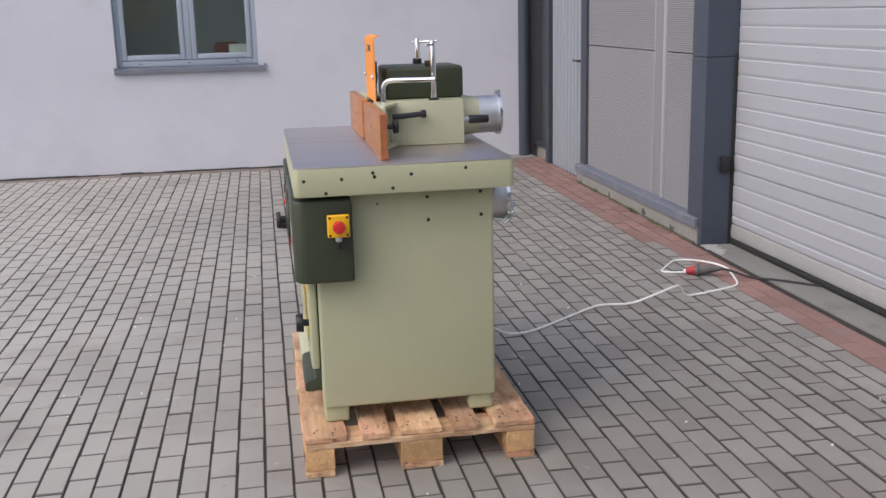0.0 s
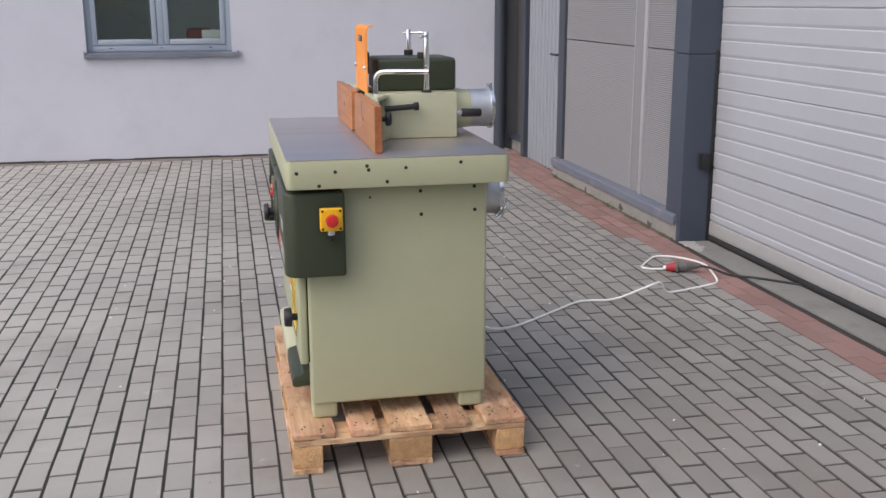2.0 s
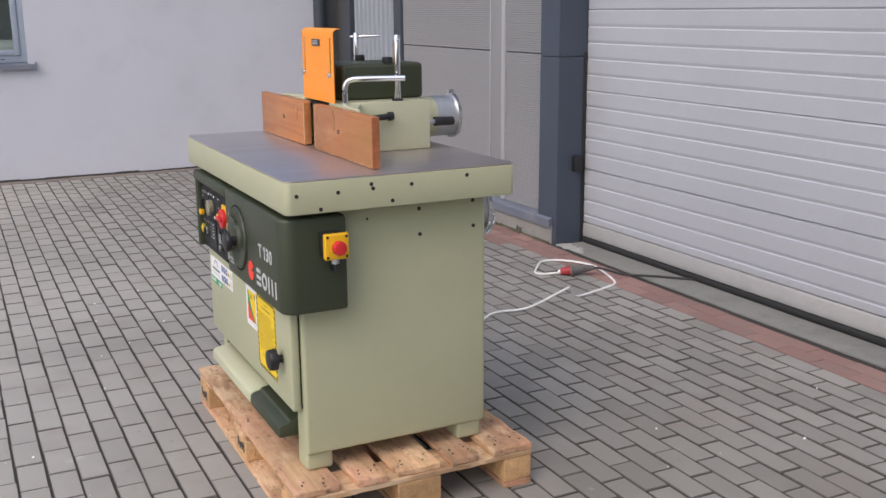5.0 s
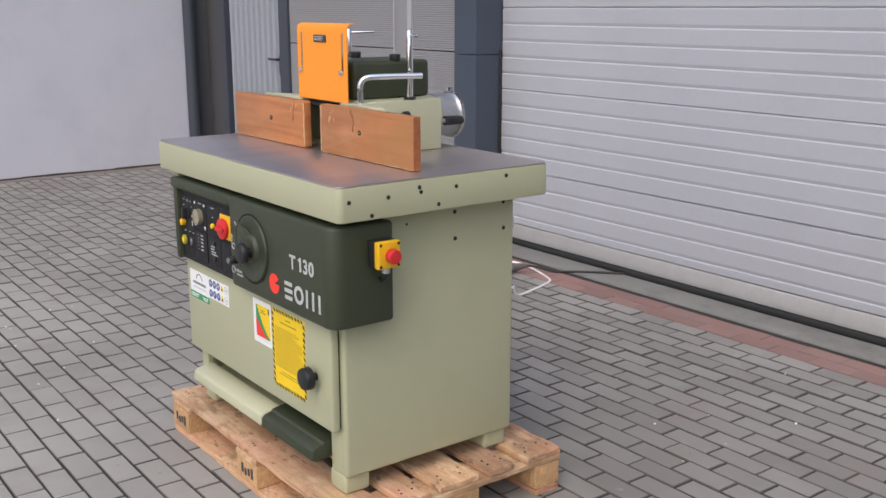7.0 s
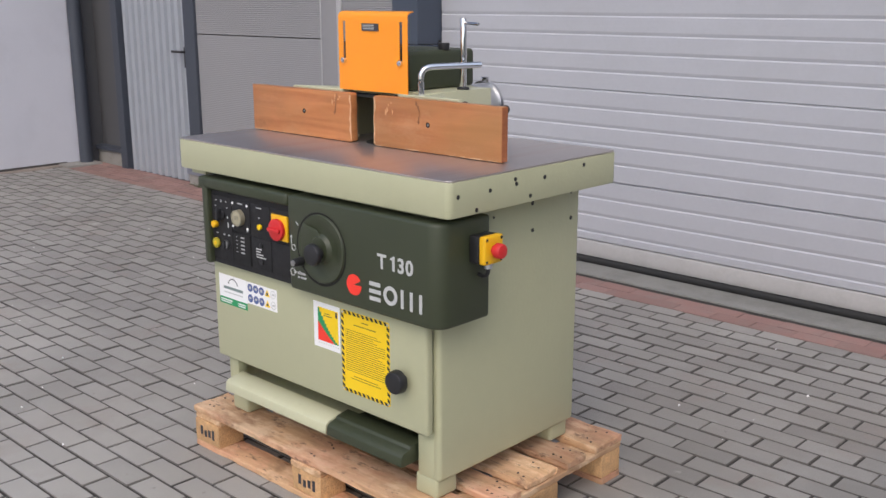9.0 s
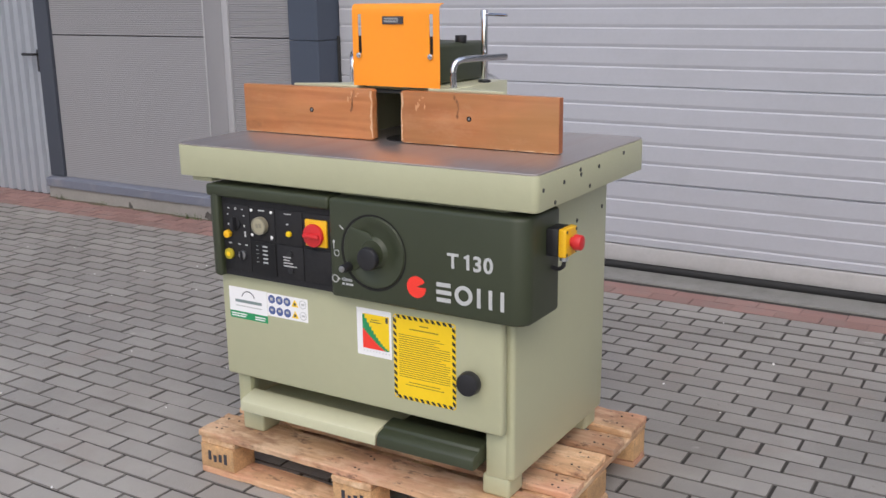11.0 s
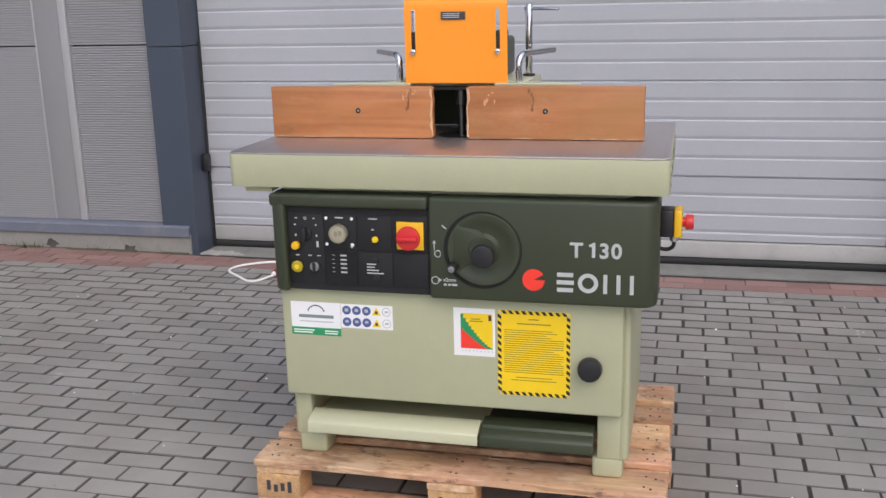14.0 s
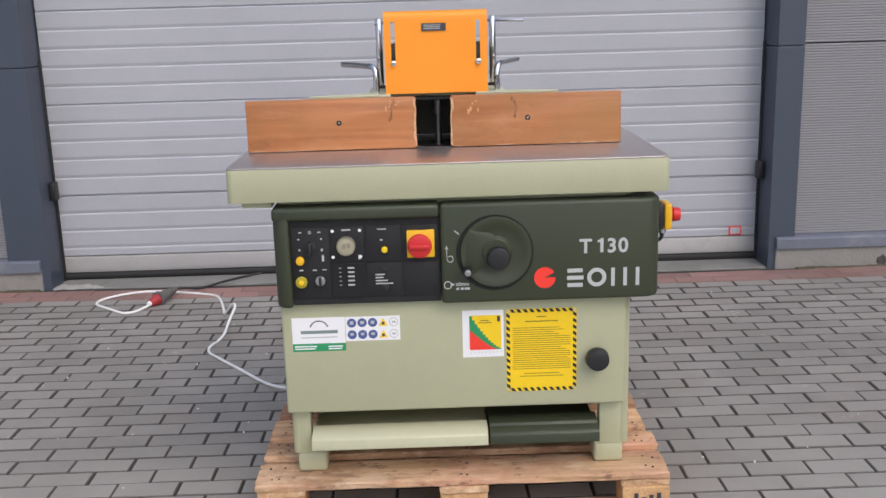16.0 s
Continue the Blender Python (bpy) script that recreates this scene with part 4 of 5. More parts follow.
ring(bm, (S - 0.0165, 4.062, 0.838), "x", 0.0215, 0.0255, 0.016)
part("dial_ring", bm, METER_RING, cp)
for y0, y1, z0, z1 in ((4.071, 4.063, 0.832, 0.845), (4.059, 4.050, 0.834, 0.847)):
    pbox("dial_mark", y0, y1, z0, z1, S - 0.014, S - 0.0168, METER_RING, cp)
for y, z in ((4.098, 0.879), (4.024, 0.879), (4.099, 0.806), (4.024, 0.806)):
    pdisc("screw", y, z, 0.0046, S, S - 0.003, WHITE, cp, "white screw cap", 0.001, seg=12)
pbox("selector_knob", 4.154, 4.166, 0.815, 0.853, S, S - 0.022, BLACK, cp, "black selector lever", 0.004)
pdisc("selector_collar", 4.160, 0.834, 0.018, S, S - 0.006, BLACK, cp, bev=0.002)
pdisc("lamp", 4.189, 0.800, 0.0115, S, S - 0.016, YELLOW, cp, "amber push button", 0.003)
pdisc("lamp", 4.189, 0.739, 0.0165, S, S - 0.010, OLIVE, cp, "yellow ringed push button", 0.003)
pdisc("lamp_centre", 4.189, 0.739, 0.0075, S - 0.009, S - 0.012, LEMON, cp, bev=0.002)
pdisc("key_switch", 4.137, 0.741, 0.0135, S, S - 0.010, STEEL, cp, "steel key switch", 0.002)
pbox("key_slot", 4.133, 4.141, 0.728, 0.754, S - 0.0095, S - 0.016, BLACK, cp, bev=0.002)
pdisc("lamp", 3.958, 0.824, 0.0085, S, S - 0.010, LEMON, cp, "small yellow lamp", 0.002)
pdisc("fuse_cap", 3.958, 0.766, 0.008, S, S - 0.006, BLACK, cp, bev=0.002)
pdisc("fuse_cap", 3.958, 0.716, 0.010, S, S - 0.006, BLACK, cp, bev=0.002)
pbox("main_switch", 3.821, 3.897, 0.799, 0.876, S, S - 0.008, YELLOW, cp, "yellow main switch plate", 0.003)
pdisc("switch_dial", 3.862, 0.833, 0.033, S - 0.0078, S - 0.022, RED, cp, "red rotary main switch", 0.004, seg=40)
pbox("switch_grip", 3.834, 3.890, 0.826, 0.840, S - 0.0215, S - 0.032, RED, cp, "red grip bar", 0.005)
# printed symbols of the panel as plain bars
for y0, y1, z0, z1 in ((4.180, 4.193, 0.875, 0.879), (4.128, 4.141, 0.875, 0.879), (4.187, 4.195, 0.856, 0.861), (4.125, 4.133, 0.856, 0.861), (4.186, 4.194, 0.825, 0.832), (4.125, 4.133, 0.824, 0.832),
                       (4.122, 4.132, 0.795, 0.813), (4.178, 4.197, 0.7695, 0.7735), (4.142, 4.161, 0.7695, 0.7735), (4.115, 4.134, 0.7695, 0.7735), (4.041, 4.081, 0.8785, 0.8835),
                       (4.021, 4.033, 0.797, 0.811), (4.029, 4.040, 0.710, 0.726), (4.024, 4.042, 0.7005, 0.703), (4.071, 4.077, 0.706, 0.722), (3.943, 3.985, 0.8785, 0.8825), (3.960, 3.972, 0.848, 0.853), (3.840, 3.848, 0.868, 0.872)):
    pbox("symbol", y0 * 0.8 + y1 * 0.2, y1 * 0.8 + y0 * 0.2, z0 + 0.0006, z1 - 0.0006, S + 0.0005, S - 0.0008, PRINT_GREY, cp)
for i in range(5):
    z = 0.775 - i * 0.012
    pbox("scale_mark", 4.043, 4.061, z - 0.0022, z + 0.0022, S - 0.0015, S - 0.0028, PRINT_GREY, cp)
    pbox("scale_mark", 4.078, 4.085, z - 0.0007, z + 0.0007, S - 0.0015, S - 0.0028, PRINT_GREY, cp)
for i, w in enumerate((0.027, 0.022, 0.034, 0.048)):
    z = 0.753 - i * 0.0085
    pbox("caption_bar", 3.986 - w, 3.986, z - 0.0017, z + 0.0017, S + 0.0005, S - 0.0008, PRINT_GREY, cp)
bm = B()
ring(bm, (S - 0.0008, 4.160, 0.877), "x", 0.0025, 0.0042, 0.0012, 20)
part("symbol", bm, PRINT_GREY, cp)

# hand wheel in its round recess
HY, HZ = 3.658, 0.809
# off-centre black disc paints the shadow gap beside the wheel
bm = B()
gap = [(HY + 0.1055 * math.cos(k * math.tau / 64), HZ + 0.1055 * math.sin(k * math.tau / 64)) for k in range(64)]
prism(bm, gap, "x", FX - 0.0015, FX + 0.004)
part("wheel_gap", bm, HOLE_SHADE, cover, "black disc painted as the shadow gap round the hand wheel")
bm = B()
loops = []
for r, d in ((0.0990, 0.0), (0.0985, -0.004), (0.096, -0.007), (0.080, -0.007), (0.072, -0.002), (0.045, -0.002), (0.036, -0.012), (0.0, -0.012)):
    loops.append([bm.verts.new((FX + d, HY - 0.0034 + max(r, 0.001) * math.cos(k * math.tau / 64), HZ + 0.0016 + max(r, 0.001) * math.sin(k * math.tau / 64))) for k in range(64)])
for a, c in zip(loops, loops[1:]):
    for k in range(64):
        bm.faces.new((a[k], a[(k + 1) % 64], c[(k + 1) % 64], c[k]))
bmesh.ops.recalc_face_normals(bm, faces=bm.faces)
part("hand_wheel", bm, DARK_GREEN, cover, "dark green dished hand wheel")
bm = B()
prism(bm, [(3.733, 0.752), (3.740, 0.765), (3.734, 0.865), (3.726, 0.878), (3.708, 0.872), (3.665, 0.865), (3.650, 0.850), (3.650, 0.775), (3.700, 0.768), (3.716, 0.752)], "x", FX - 0.003, FX - 0.0085, 0.0025, 2)
part("crank_arm", bm, DARK_GREEN, cover, "dark green folded crank arm")
bm = B()
cyl(bm, (FX - 0.007, 3.734, 0.764), (FX - 0.040, 3.734, 0.764), 0.0135, 0.012, 20, 0.003)
part("crank_pin", bm, BLACK, cover, "black crank pin")
pdisc("bolt_head", 3.734, 0.764, 0.0085, FX - 0.039, FX - 0.044, STEEL, cover, "steel slotted bolt head", 0.001, seg=16)
bm = B()
cyl(bm, (FX - 0.012, 3.650, 0.802), (FX - 0.034, 3.650, 0.802), 0.016, seg=20)
cyl(bm, (FX - 0.030, 3.650, 0.802), (FX - 0.047, 3.650, 0.802), 0.033, 0.030, 36, 0.004)
part("wheel_knob", bm, BLACK, cover, "round black clamping knob")
# printed marks on the fascia
F = FX - 0.0006
text_mesh("letter", "T", PRINT_GREY, cover, 3.427, 0.8005, F, 0.0395, "pale grey model letter")
for digit, yy in (("3", 3.3525), ("0", 3.3215)):
    text_mesh("digit", digit, PRINT_GREY, cover, yy, 0.8005, F, 0.0395, "pale grey model digit")
bm = B()
prism(bm, [(3.3620, 0.8005), (3.3705, 0.8005), (3.3705, 0.8290), (3.3780, 0.8290), (3.3780, 0.8345), (3.3720, 0.8362), (3.3685, 0.8402), (3.3620, 0.8402)], "x", F - 0.0006, FX + 0.001)
part("digit", bm, PRINT_GREY, cover, "pale grey model digit")
bm = B()
R = 0.0295
prism(bm, [(3.522, 0.734)] + [(3.522 - R * math.cos(radians(a)), 0.734 + R * math.sin(radians(a))) for a in range(30, 361, 6)] + [(3.522 - R, 0.734)], "x", F - 0.0006, FX + 0.001)
part("round_mark", bm, MARK_RED, cover, "red disc mark with a cut wedge")
for y0, y1, z0, z1 in ((3.460, 3.418, 0.746, 0.757), (3.461, 3.416, 0.7255, 0.7365), (3.460, 3.418, 0.705, 0.716), (3.340, 3.330, 0.705, 0.756), (3.3065, 3.2965, 0.705, 0.756), (3.2725, 3.2625, 0.705, 0.756)):
    pbox("mark_bar", y0, y1, z0, z1, FX + 0.001, F - 0.0006, PRINT_GREY, cover, "plain silver-grey bar of a mark")
bm = B()
ring(bm, (F - 0.0006, 3.3795, 0.731), "x", 0.0155, 0.0262, 0.0016, 40)
part("mark_ring", bm, PRINT_GREY, cover, "plain silver-grey ring of a mark")
bm = B()
prism(bm, [(3.7660, 0.8745), (3.7680, 0.8720), (3.7560, 0.8625), (3.7540, 0.8650)], "x", F - 0.0004, FX + 0.001)
part("tick", bm, PRINT_GREY, cover)
bm = B()
sweep(bm, [(F, 3.789, 0.826), (F, 3.789, 0.800), (F, 3.787, 0.789), (F, 3.779, 0.785), (F, 3.772, 0.790), (F, 3.772, 0.800), (F, 3.779, 0.804), (F, 3.786, 0.801)], 0.0013, 6, 1)
prism(bm, [(3.789, 0.832), (3.794, 0.823), (3.784, 0.823)], "x", F - 0.0005, FX + 0.001)
part("turn_arrow", bm, PRINT_GREY, cover)
bm = B()
ring(bm, (F - 0.0004, 3.788, 0.721), "x", 0.009, 0.0112, 0.0012, 24)
prism(bm, [(3.779, 0.728), (3.769, 0.722), (3.781, 0.717)], "x", F - 0.0005, FX + 0.001)
part("turn_symbol", bm, PRINT_GREY, cover)
text_mesh("wheel_lettering", "x2mm", PRINT_GREY, cover, 3.766, 0.719, F, 0.010, "small pale lettering")
for y0, y1 in ((3.765, 3.757), (3.753, 3.744), (3.742, 3.728)):
    pbox("caption_bar", y0, y1, 0.707, 0.713, FX + 0.001, F, PRINT_GREY, cover)

# emergency stop box on the side of the fascia
ex, ez = 0.212, 0.869
bm = B()
box(bm, (ex - 0.035, 3.170, ez - 0.036), (ex + 0.035, 3.2035, ez + 0.036), 0.004)
es = part("stop_box_base", bm, BLACK, mc, "black base of the emergency stop")
bm = B()
box(bm, (ex - 0.036, 3.148, ez - 0.037), (ex + 0.036, 3.1695, ez + 0.037), 0.005, 3)
part("stop_box", bm, YELLOW, es, "yellow emergency stop box")
bm = B()
cyl(bm, (ex, 3.149, ez), (ex, 3.136, ez), 0.013, seg=20)
cyl(bm, (ex, 3.140, ez), (ex, 3.118, ez), 0.021, 0.019, 32, 0.004)
part("stop_button", bm, RED, es, "red mushroom button")
for sx, sz in ((-0.028, 0.029), (0.028, 0.029), (-0.028, -0.029), (0.028, -0.029)):
    bm = B()
    cyl(bm, (ex + sx, 3.150, ez + sz), (ex + sx, 3.1472, ez + sz), 0.0042, seg=12)
    part("screw", bm, BLACK, es)
bm = B()
cyl(bm, (ex, 3.168, ez - 0.036), (ex, 3.168, ez - 0.052), 0.011, seg=16)
part("gland", bm, ZINC, es, "grey cable gland")
bm = B()
sweep(bm, [(ex, 3.168, ez - 0.050), (ex, 3.168, ez - 0.068), (ex + 0.002, 3.185, ez - 0.078), (ex + 0.004, 3.206, ez - 0.074)], 0.0055, 10, 2)
part("cable", bm, BLACK, es)

# stickers on the front door
D = 0.107
pbox("maker_sticker", 4.228, 4.079, 0.552, 0.628, D + 0.001, D - 0.0008, WHITE, door, "white sticker with an arc and bars")
pbox("sticker_foot", 4.228, 4.079, 0.529, 0.552, D + 0.001, D - 0.0008, PRINT_GREEN, door, "green sticker strip")
bm = B()
teeth = []
for i in range(19):
    a = radians(165 - i * 150 / 18)
    rr = 0.0285 if i % 2 else 0.025
    teeth.append((4.152 - rr * math.cos(a), 0.594 + rr * 0.95 * math.sin(a)))
inner = [(4.152 - 0.0235 * math.cos(radians(165 - i * 150 / 18)), 0.594 + 0.0225 * math.sin(radians(165 - i * 150 / 18))) for i in range(19)]
prism(bm, teeth + inner[::-1], "x", D - 0.0014, D - 0.0005)
part("saw_arc", bm, PRINT_DARK, door)
pbox("name_bar", 4.204, 4.100, 0.581, 0.590, D, D - 0.0013, PRINT_MID, door, "grey-green bar in place of a name")
pbox("caption_bar", 4.203, 4.101, 0.5685, 0.5715, D, D - 0.0013, PRINT_GREY, door)
for y0, y1, z in ((4.222, 4.160, 0.544), (4.222, 4.165, 0.537), (4.128, 4.088, 0.543), (4.128, 4.090, 0.536)):
    pbox("caption_bar", y0, y1, z - 0.002, z + 0.0015, D, D - 0.0013, WHITE, door)
pbox("pictogram_sticker", 4.0775, 3.925, 0.556, 0.627, D + 0.001, D - 0.0008, WHITE, door, "white sticker with round safety signs")
for i in range(5):
    for j, z in enumerate((0.609, 0.5745)):
        y = 4.060 - i * 0.0293
        if i < 3:
            pdisc("pictogram", y, z, 0.0130, D, D - 0.0013, PRINT_BLUE, door, "blue round safety sign")
            pbox("pictogram_bar", y - 0.005, y + 0.005, z - 0.004 + 0.002 * j, z + 0.005, D - 0.001, D - 0.0018, PRINT_GREY, door)
        elif i == 3:
            bm = B()
            prism(bm, [(y - 0.013, z - 0.011), (y + 0.013, z - 0.011), (y, z + 0.012)], "x", D - 0.0013, D)
            part("pictogram", bm, LEMON, door, "yellow warning triangle")
            pbox("pictogram_bar", y - 0.004, y + 0.004, z - 0.007, z + 0.001, D - 0.001, D - 0.0018, PRINT_DARK, door)
        else:
            bm = B()
            ring(bm, (D - 0.0014, y, z), "x", 0.0108, 0.0128, 0.001, 28)
            part("pictogram", bm, PRINT_GREY, door)
            pbox("pictogram_bar", y - 0.006, y + 0.005, z - 0.003, z + 0.003, D, D - 0.0013, PRINT_GREY, door)
pbox("chart_sticker", 3.750, 3.634, 0.496, 0.634, D + 0.001, D - 0.0008, WHITE, door, "white chart sticker in yellow, green and red")
pbox("chart_field", 3.730, 3.641, 0.518, 0.619, D, D - 0.0012, LEMON, door)
steps = []
n = 12
for i in range(n):
    y = 3.730 - 0.089 * i / n
    h = 0.519 + 0.098 * (1 - i / n) ** 1.5
    steps += [(y, h), (3.730 - 0.089 * (i + 1) / n, h)]
bm = B()
prism(bm, [(3.730, 0.518)] + steps + [(3.641, 0.518)], "x", D - 0.0016, D - 0.0005)
part("chart_green", bm, PRINT_GREEN, door)
steps = []
for i in range(n):
    y = 3.730 - 0.074 * i / n
    h = 0.518 + 0.056 * (1 - i / n) ** 1.25
    steps += [(y, h), (3.730 - 0.074 * (i + 1) / n, h)]
bm = B()
prism(bm, [(3.730, 0.518)] + steps + [(3.656, 0.518)], "x", D - 0.0020, D - 0.0005)
part("chart_red", bm, MARK_RED, door)
pbox("chart_square", 3.652, 3.644, 0.600, 0.616, D, D - 0.0016, PRINT_DARK, door)
for y0, y1, z in ((3.700, 3.676, 0.6035), (3.705, 3.668, 0.597)):
    pbox("caption_bar", y0, y1, z - 0.001, z + 0.001, D, D - 0.0016, PRINT_DARK, door)
for i in range(9):
    y = 3.728 - i * 0.0105
    pbox("caption_bar", y, y - 0.003, 0.5085, 0.5115, D, D - 0.0012, PRINT_GREY, door)
# yellow notice with a hazard striped edge
Y0, Y1, Z0, Z1 = 3.428, 3.627, 0.389, 0.634
bm = B()
prism(bm, arc(Y0 + 0.008, Z0 + 0.008, 0.008, 180, 270, 4) + arc(Y1 - 0.008, Z0 + 0.008, 0.008, 270, 360, 4) + arc(Y1 - 0.008, Z1 - 0.008, 0.008, 0, 90, 4) + arc(Y0 + 0.008, Z1 - 0.008, 0.008, 90, 180, 4), "x", D - 0.0010, D + 0.001)
part("warning_notice", bm, LEMON, door, "yellow notice with black hazard edge and text bars")


def stripes(y0, y1, z0, z1, along):
    bm = B()
    L = (y1 - y0) if along == "y" else (z1 - z0)
    w = (z1 - z0) if along == "y" else (y1 - y0)
    n = int(L / 0.0180)
    for i in range(n):
        a = i * L / n
        if along == "y":
            q = [(y0 + a, z0), (y0 + a + 0.0095, z0), (y0 + min(L, a + 0.0095 + w * 0.7), z1), (y0 + min(L, a + w * 0.7), z1)]
        else:
            q = [(y0, z0 + a), (y0, z0 + a + 0.0095), (y1, z0 + min(L, a + 0.0095 + w * 0.7)), (y1, z0 + min(L, a + w * 0.7))]
        prism(bm, q, "x", D - 0.0016, D - 0.0005)
    part("hazard_edge", bm, BLACK, door, smooth=False)


stripes(Y0 + 0.008, Y1 - 0.008, Z1 - 0.0105, Z1 - 0.0006, "y")
stripes(Y0 + 0.008, Y1 - 0.008, Z0 + 0.0006, Z0 + 0.0105, "y")
stripes(Y0 + 0.0006, Y0 + 0.0105, Z0 + 0.008, Z1 - 0.008, "z")
stripes(Y1 - 0.0105, Y1 - 0.0006, Z0 + 0.008, Z1 - 0.008, "z")
for y, z in ((Y0 + 0.007, Z0 + 0.007), (Y1 - 0.007, Z0 + 0.007), (Y0 + 0.007, Z1 - 0.007), (Y1 - 0.007, Z1 - 0.007)):
    pdisc("rivet", y, z, 0.0035, D, D - 0.0030, ZINC, door, seg=12)
rnd = random.Random(5)
mid = (Y0 + Y1) / 2
pbox("caption_bar", mid + 0.014, mid - 0.014, 0.6085, 0.6115, D, D - 0.0016, PRINT_BROWN, door)
pbox("caption_bar", mid + 0.046, mid - 0.046, 0.5955, 0.5985, D, D - 0.0016, PRINT_BROWN, door)
z = 0.578
while z > 0.452:
    pbox("caption_bar", Y1 - 0.018, Y0 + 0.018 + rnd.uniform(0, 0.05) * rnd.choice((0, 0, 1)), z - 0.0009, z + 0.0009, D, D - 0.0015, PRINT_BROWN, door)
    z -= 0.0064
for z, w in ((0.442, 0.05), (0.434, 0.062)):
    pbox("caption_bar", mid + w, mid - w, z - 0.001, z + 0.001, D, D - 0.0015, PRINT_BROWN, door)

# fence: wooden boards, hood, guard, rods and outlet
for y0, y1 in ((3.861, 4.359), (3.261, 3.763)):
    inner_low = y0 > 3.8
    bm = B()
    z0, z1, c = 1.0605, 1.210, 0.010
    rw = random.Random(3 if inner_low else 4)
    c = 0.006
    edge = [(0.0, z0 + c)] + [(rw.uniform(0.0, 0.0035), z0 + c + (z1 - z0 - 2 * c) * k / 9) for k in range(1, 9)] + [(0.0005, z1 - c)]
    if inner_low:
        out = [(y0 + 0.008, z0), (y1, z0), (y1, z1), (y0 + 0.006, z1)] + [(y0 + d, z) for d, z in edge[::-1]]
    else:
        out = [(y0, z0), (y1 - 0.009, z0)] + [(y1 - d, z) for d, z in edge] + [(y1 - 0.007, z1), (y0, z1)]
    prism(bm, out, "x", 0.370, 0.395, 0.0012)
    fb = part("fence_board", bm, FENCE_WOOD, mc, "scuffed orange-brown wooden fence board")
    # rubbed pale rim along the working end and top
    yi, sg = (y0, 1) if inner_low else (y1, -1)
    bm = B()
    rim = [(yi + sg * (d + 0.0012), z) for d, z in edge]
    back = [(y + sg * rw.uniform(0.0015, 0.008), z) for y, z in rim]
    prism(bm, rim + back[::-1], "x", 0.3693, 0.3702)
    part("rubbed_rim", bm, PALE_WOOD, fb, "pale rubbed wood along the end")
    bm = B()
    for k in range(5):
        yy, zz = yi + sg * rw.uniform(0.015, 0.10), rw.uniform(z1 - 0.05, z1 - 0.012)
        w, h = rw.uniform(0.0015, 0.005), rw.uniform(0.003, 0.011)
        prism(bm, [(yy, zz - h), (yy + w, zz - h * 0.4), (yy + w * 0.6, zz + h), (yy - w, zz + h * 0.2)], "x", 0.3694, 0.3702)
    part("scratch", bm, SCUFFED_WOOD, fb, "pale scratches in the varnish")
    # dark knot running down from the top, and lighter worn strips along both long edges
    ky = 3.933 if inner_low else 3.575
    bm = B()
    for k in range(6):
        yy, zz = ky + rw.uniform(-0.008, 0.008), 1.198 - k * 0.0105
        w, h = rw.uniform(0.0012, 0.0048), rw.uniform(0.006, 0.013)
        prism(bm, [(yy - w, zz), (yy - w * 0.2, zz - h), (yy + w, zz - h * 0.3), (yy + w * 0.6, zz + h * 0.7), (yy - w * 0.5, zz + h * 0.6)], "x", 0.36955, 0.3702)
    part("knot", bm, KNOT_WOOD, fb, "dark knot streaks")
    ya = y0 + 0.01
    while ya < y1 - 0.02:
        ln = min(rw.uniform(0.02, 0.07), y1 - 0.008 - ya)
        if rw.random() < 0.55:
            bm = B()
            prism(bm, [(ya, z0 + 0.0012), (ya + ln, z0 + 0.0012), (ya + ln * 0.8, z0 + rw.uniform(0.002, 0.004)), (ya + ln * 0.2, z0 + rw.uniform(0.002, 0.004))], "x", 0.3695, 0.3702)
            part("worn_edge", bm, PALE_WOOD, fb, "pale rubbed lower edge")
        ya += ln + rw.uniform(0.004, 0.03)
    bm = B()
    ye = y1 - 0.0004 if inner_low else y0 - 0.0010
    box(bm, (0.3708, ye, z0 + 0.001), (0.3942, ye + 0.0014, z1 - 0.001), 0.0004, 1)
    part("end_grain", bm, END_WOOD, fb, "darker red-brown end grain")
    hy = 4.089 if inner_low else 3.535
    bm = B()
    ring(bm, (0.3692, hy, 1.140), "x", 0.0035, 0.0075, 0.003, 24)
    part("screw_ring", bm, HOLE_SHADE, fb)
    pdisc("screw", hy, 1.140, 0.0036, 0.371, 0.3695, STEEL, fb, seg=12)
    bm = B()
    ya, yb = (3.935, 4.175) if inner_low else (3.44, 3.685)
    wedge = [(0.396, ya), (0.396, yb), (0.470, yb - (0.0 if not inner_low else 0.15)), (0.470, ya + (0.15 if not inner_low else 0.0))]
    prism(bm, wedge, "z", 1.205, 1.217, 0.002)
    prism(bm, wedge, "z", 1.0605, 1.073, 0.002)
    box(bm, (0.396, ya + 0.001, 1.0605), (0.412, yb - 0.001, 1.216), 0.002)
    web = 3.991 if inner_low else 3.598
    box(bm, (0.411, web, 1.072), (0.4445, web + 0.013, 1.206))
    part("fence_carrier", bm, CREAM, mc, "pale green fence carrier")
bm = B()
prism(bm, [(3.597, 1.0595), (3.597, 1.220), (4.005, 1.220), (4.005, 1.0595), (3.990, 1.0595), (3.990, 1.205), (3.612, 1.205), (3.612, 1.0595)], "x", 0.445, 0.719, 0.003)
hood = part("fence_hood", bm, CREAM, mc, "pale green sheet steel fence hood")
# back sheet is dark green for the shade inside the hood
bm = B()
box(bm, (0.70, 3.613, 1.0595), (0.717, 3.989, 1.204))
part("hood_back", bm, DARK_GREEN, hood)
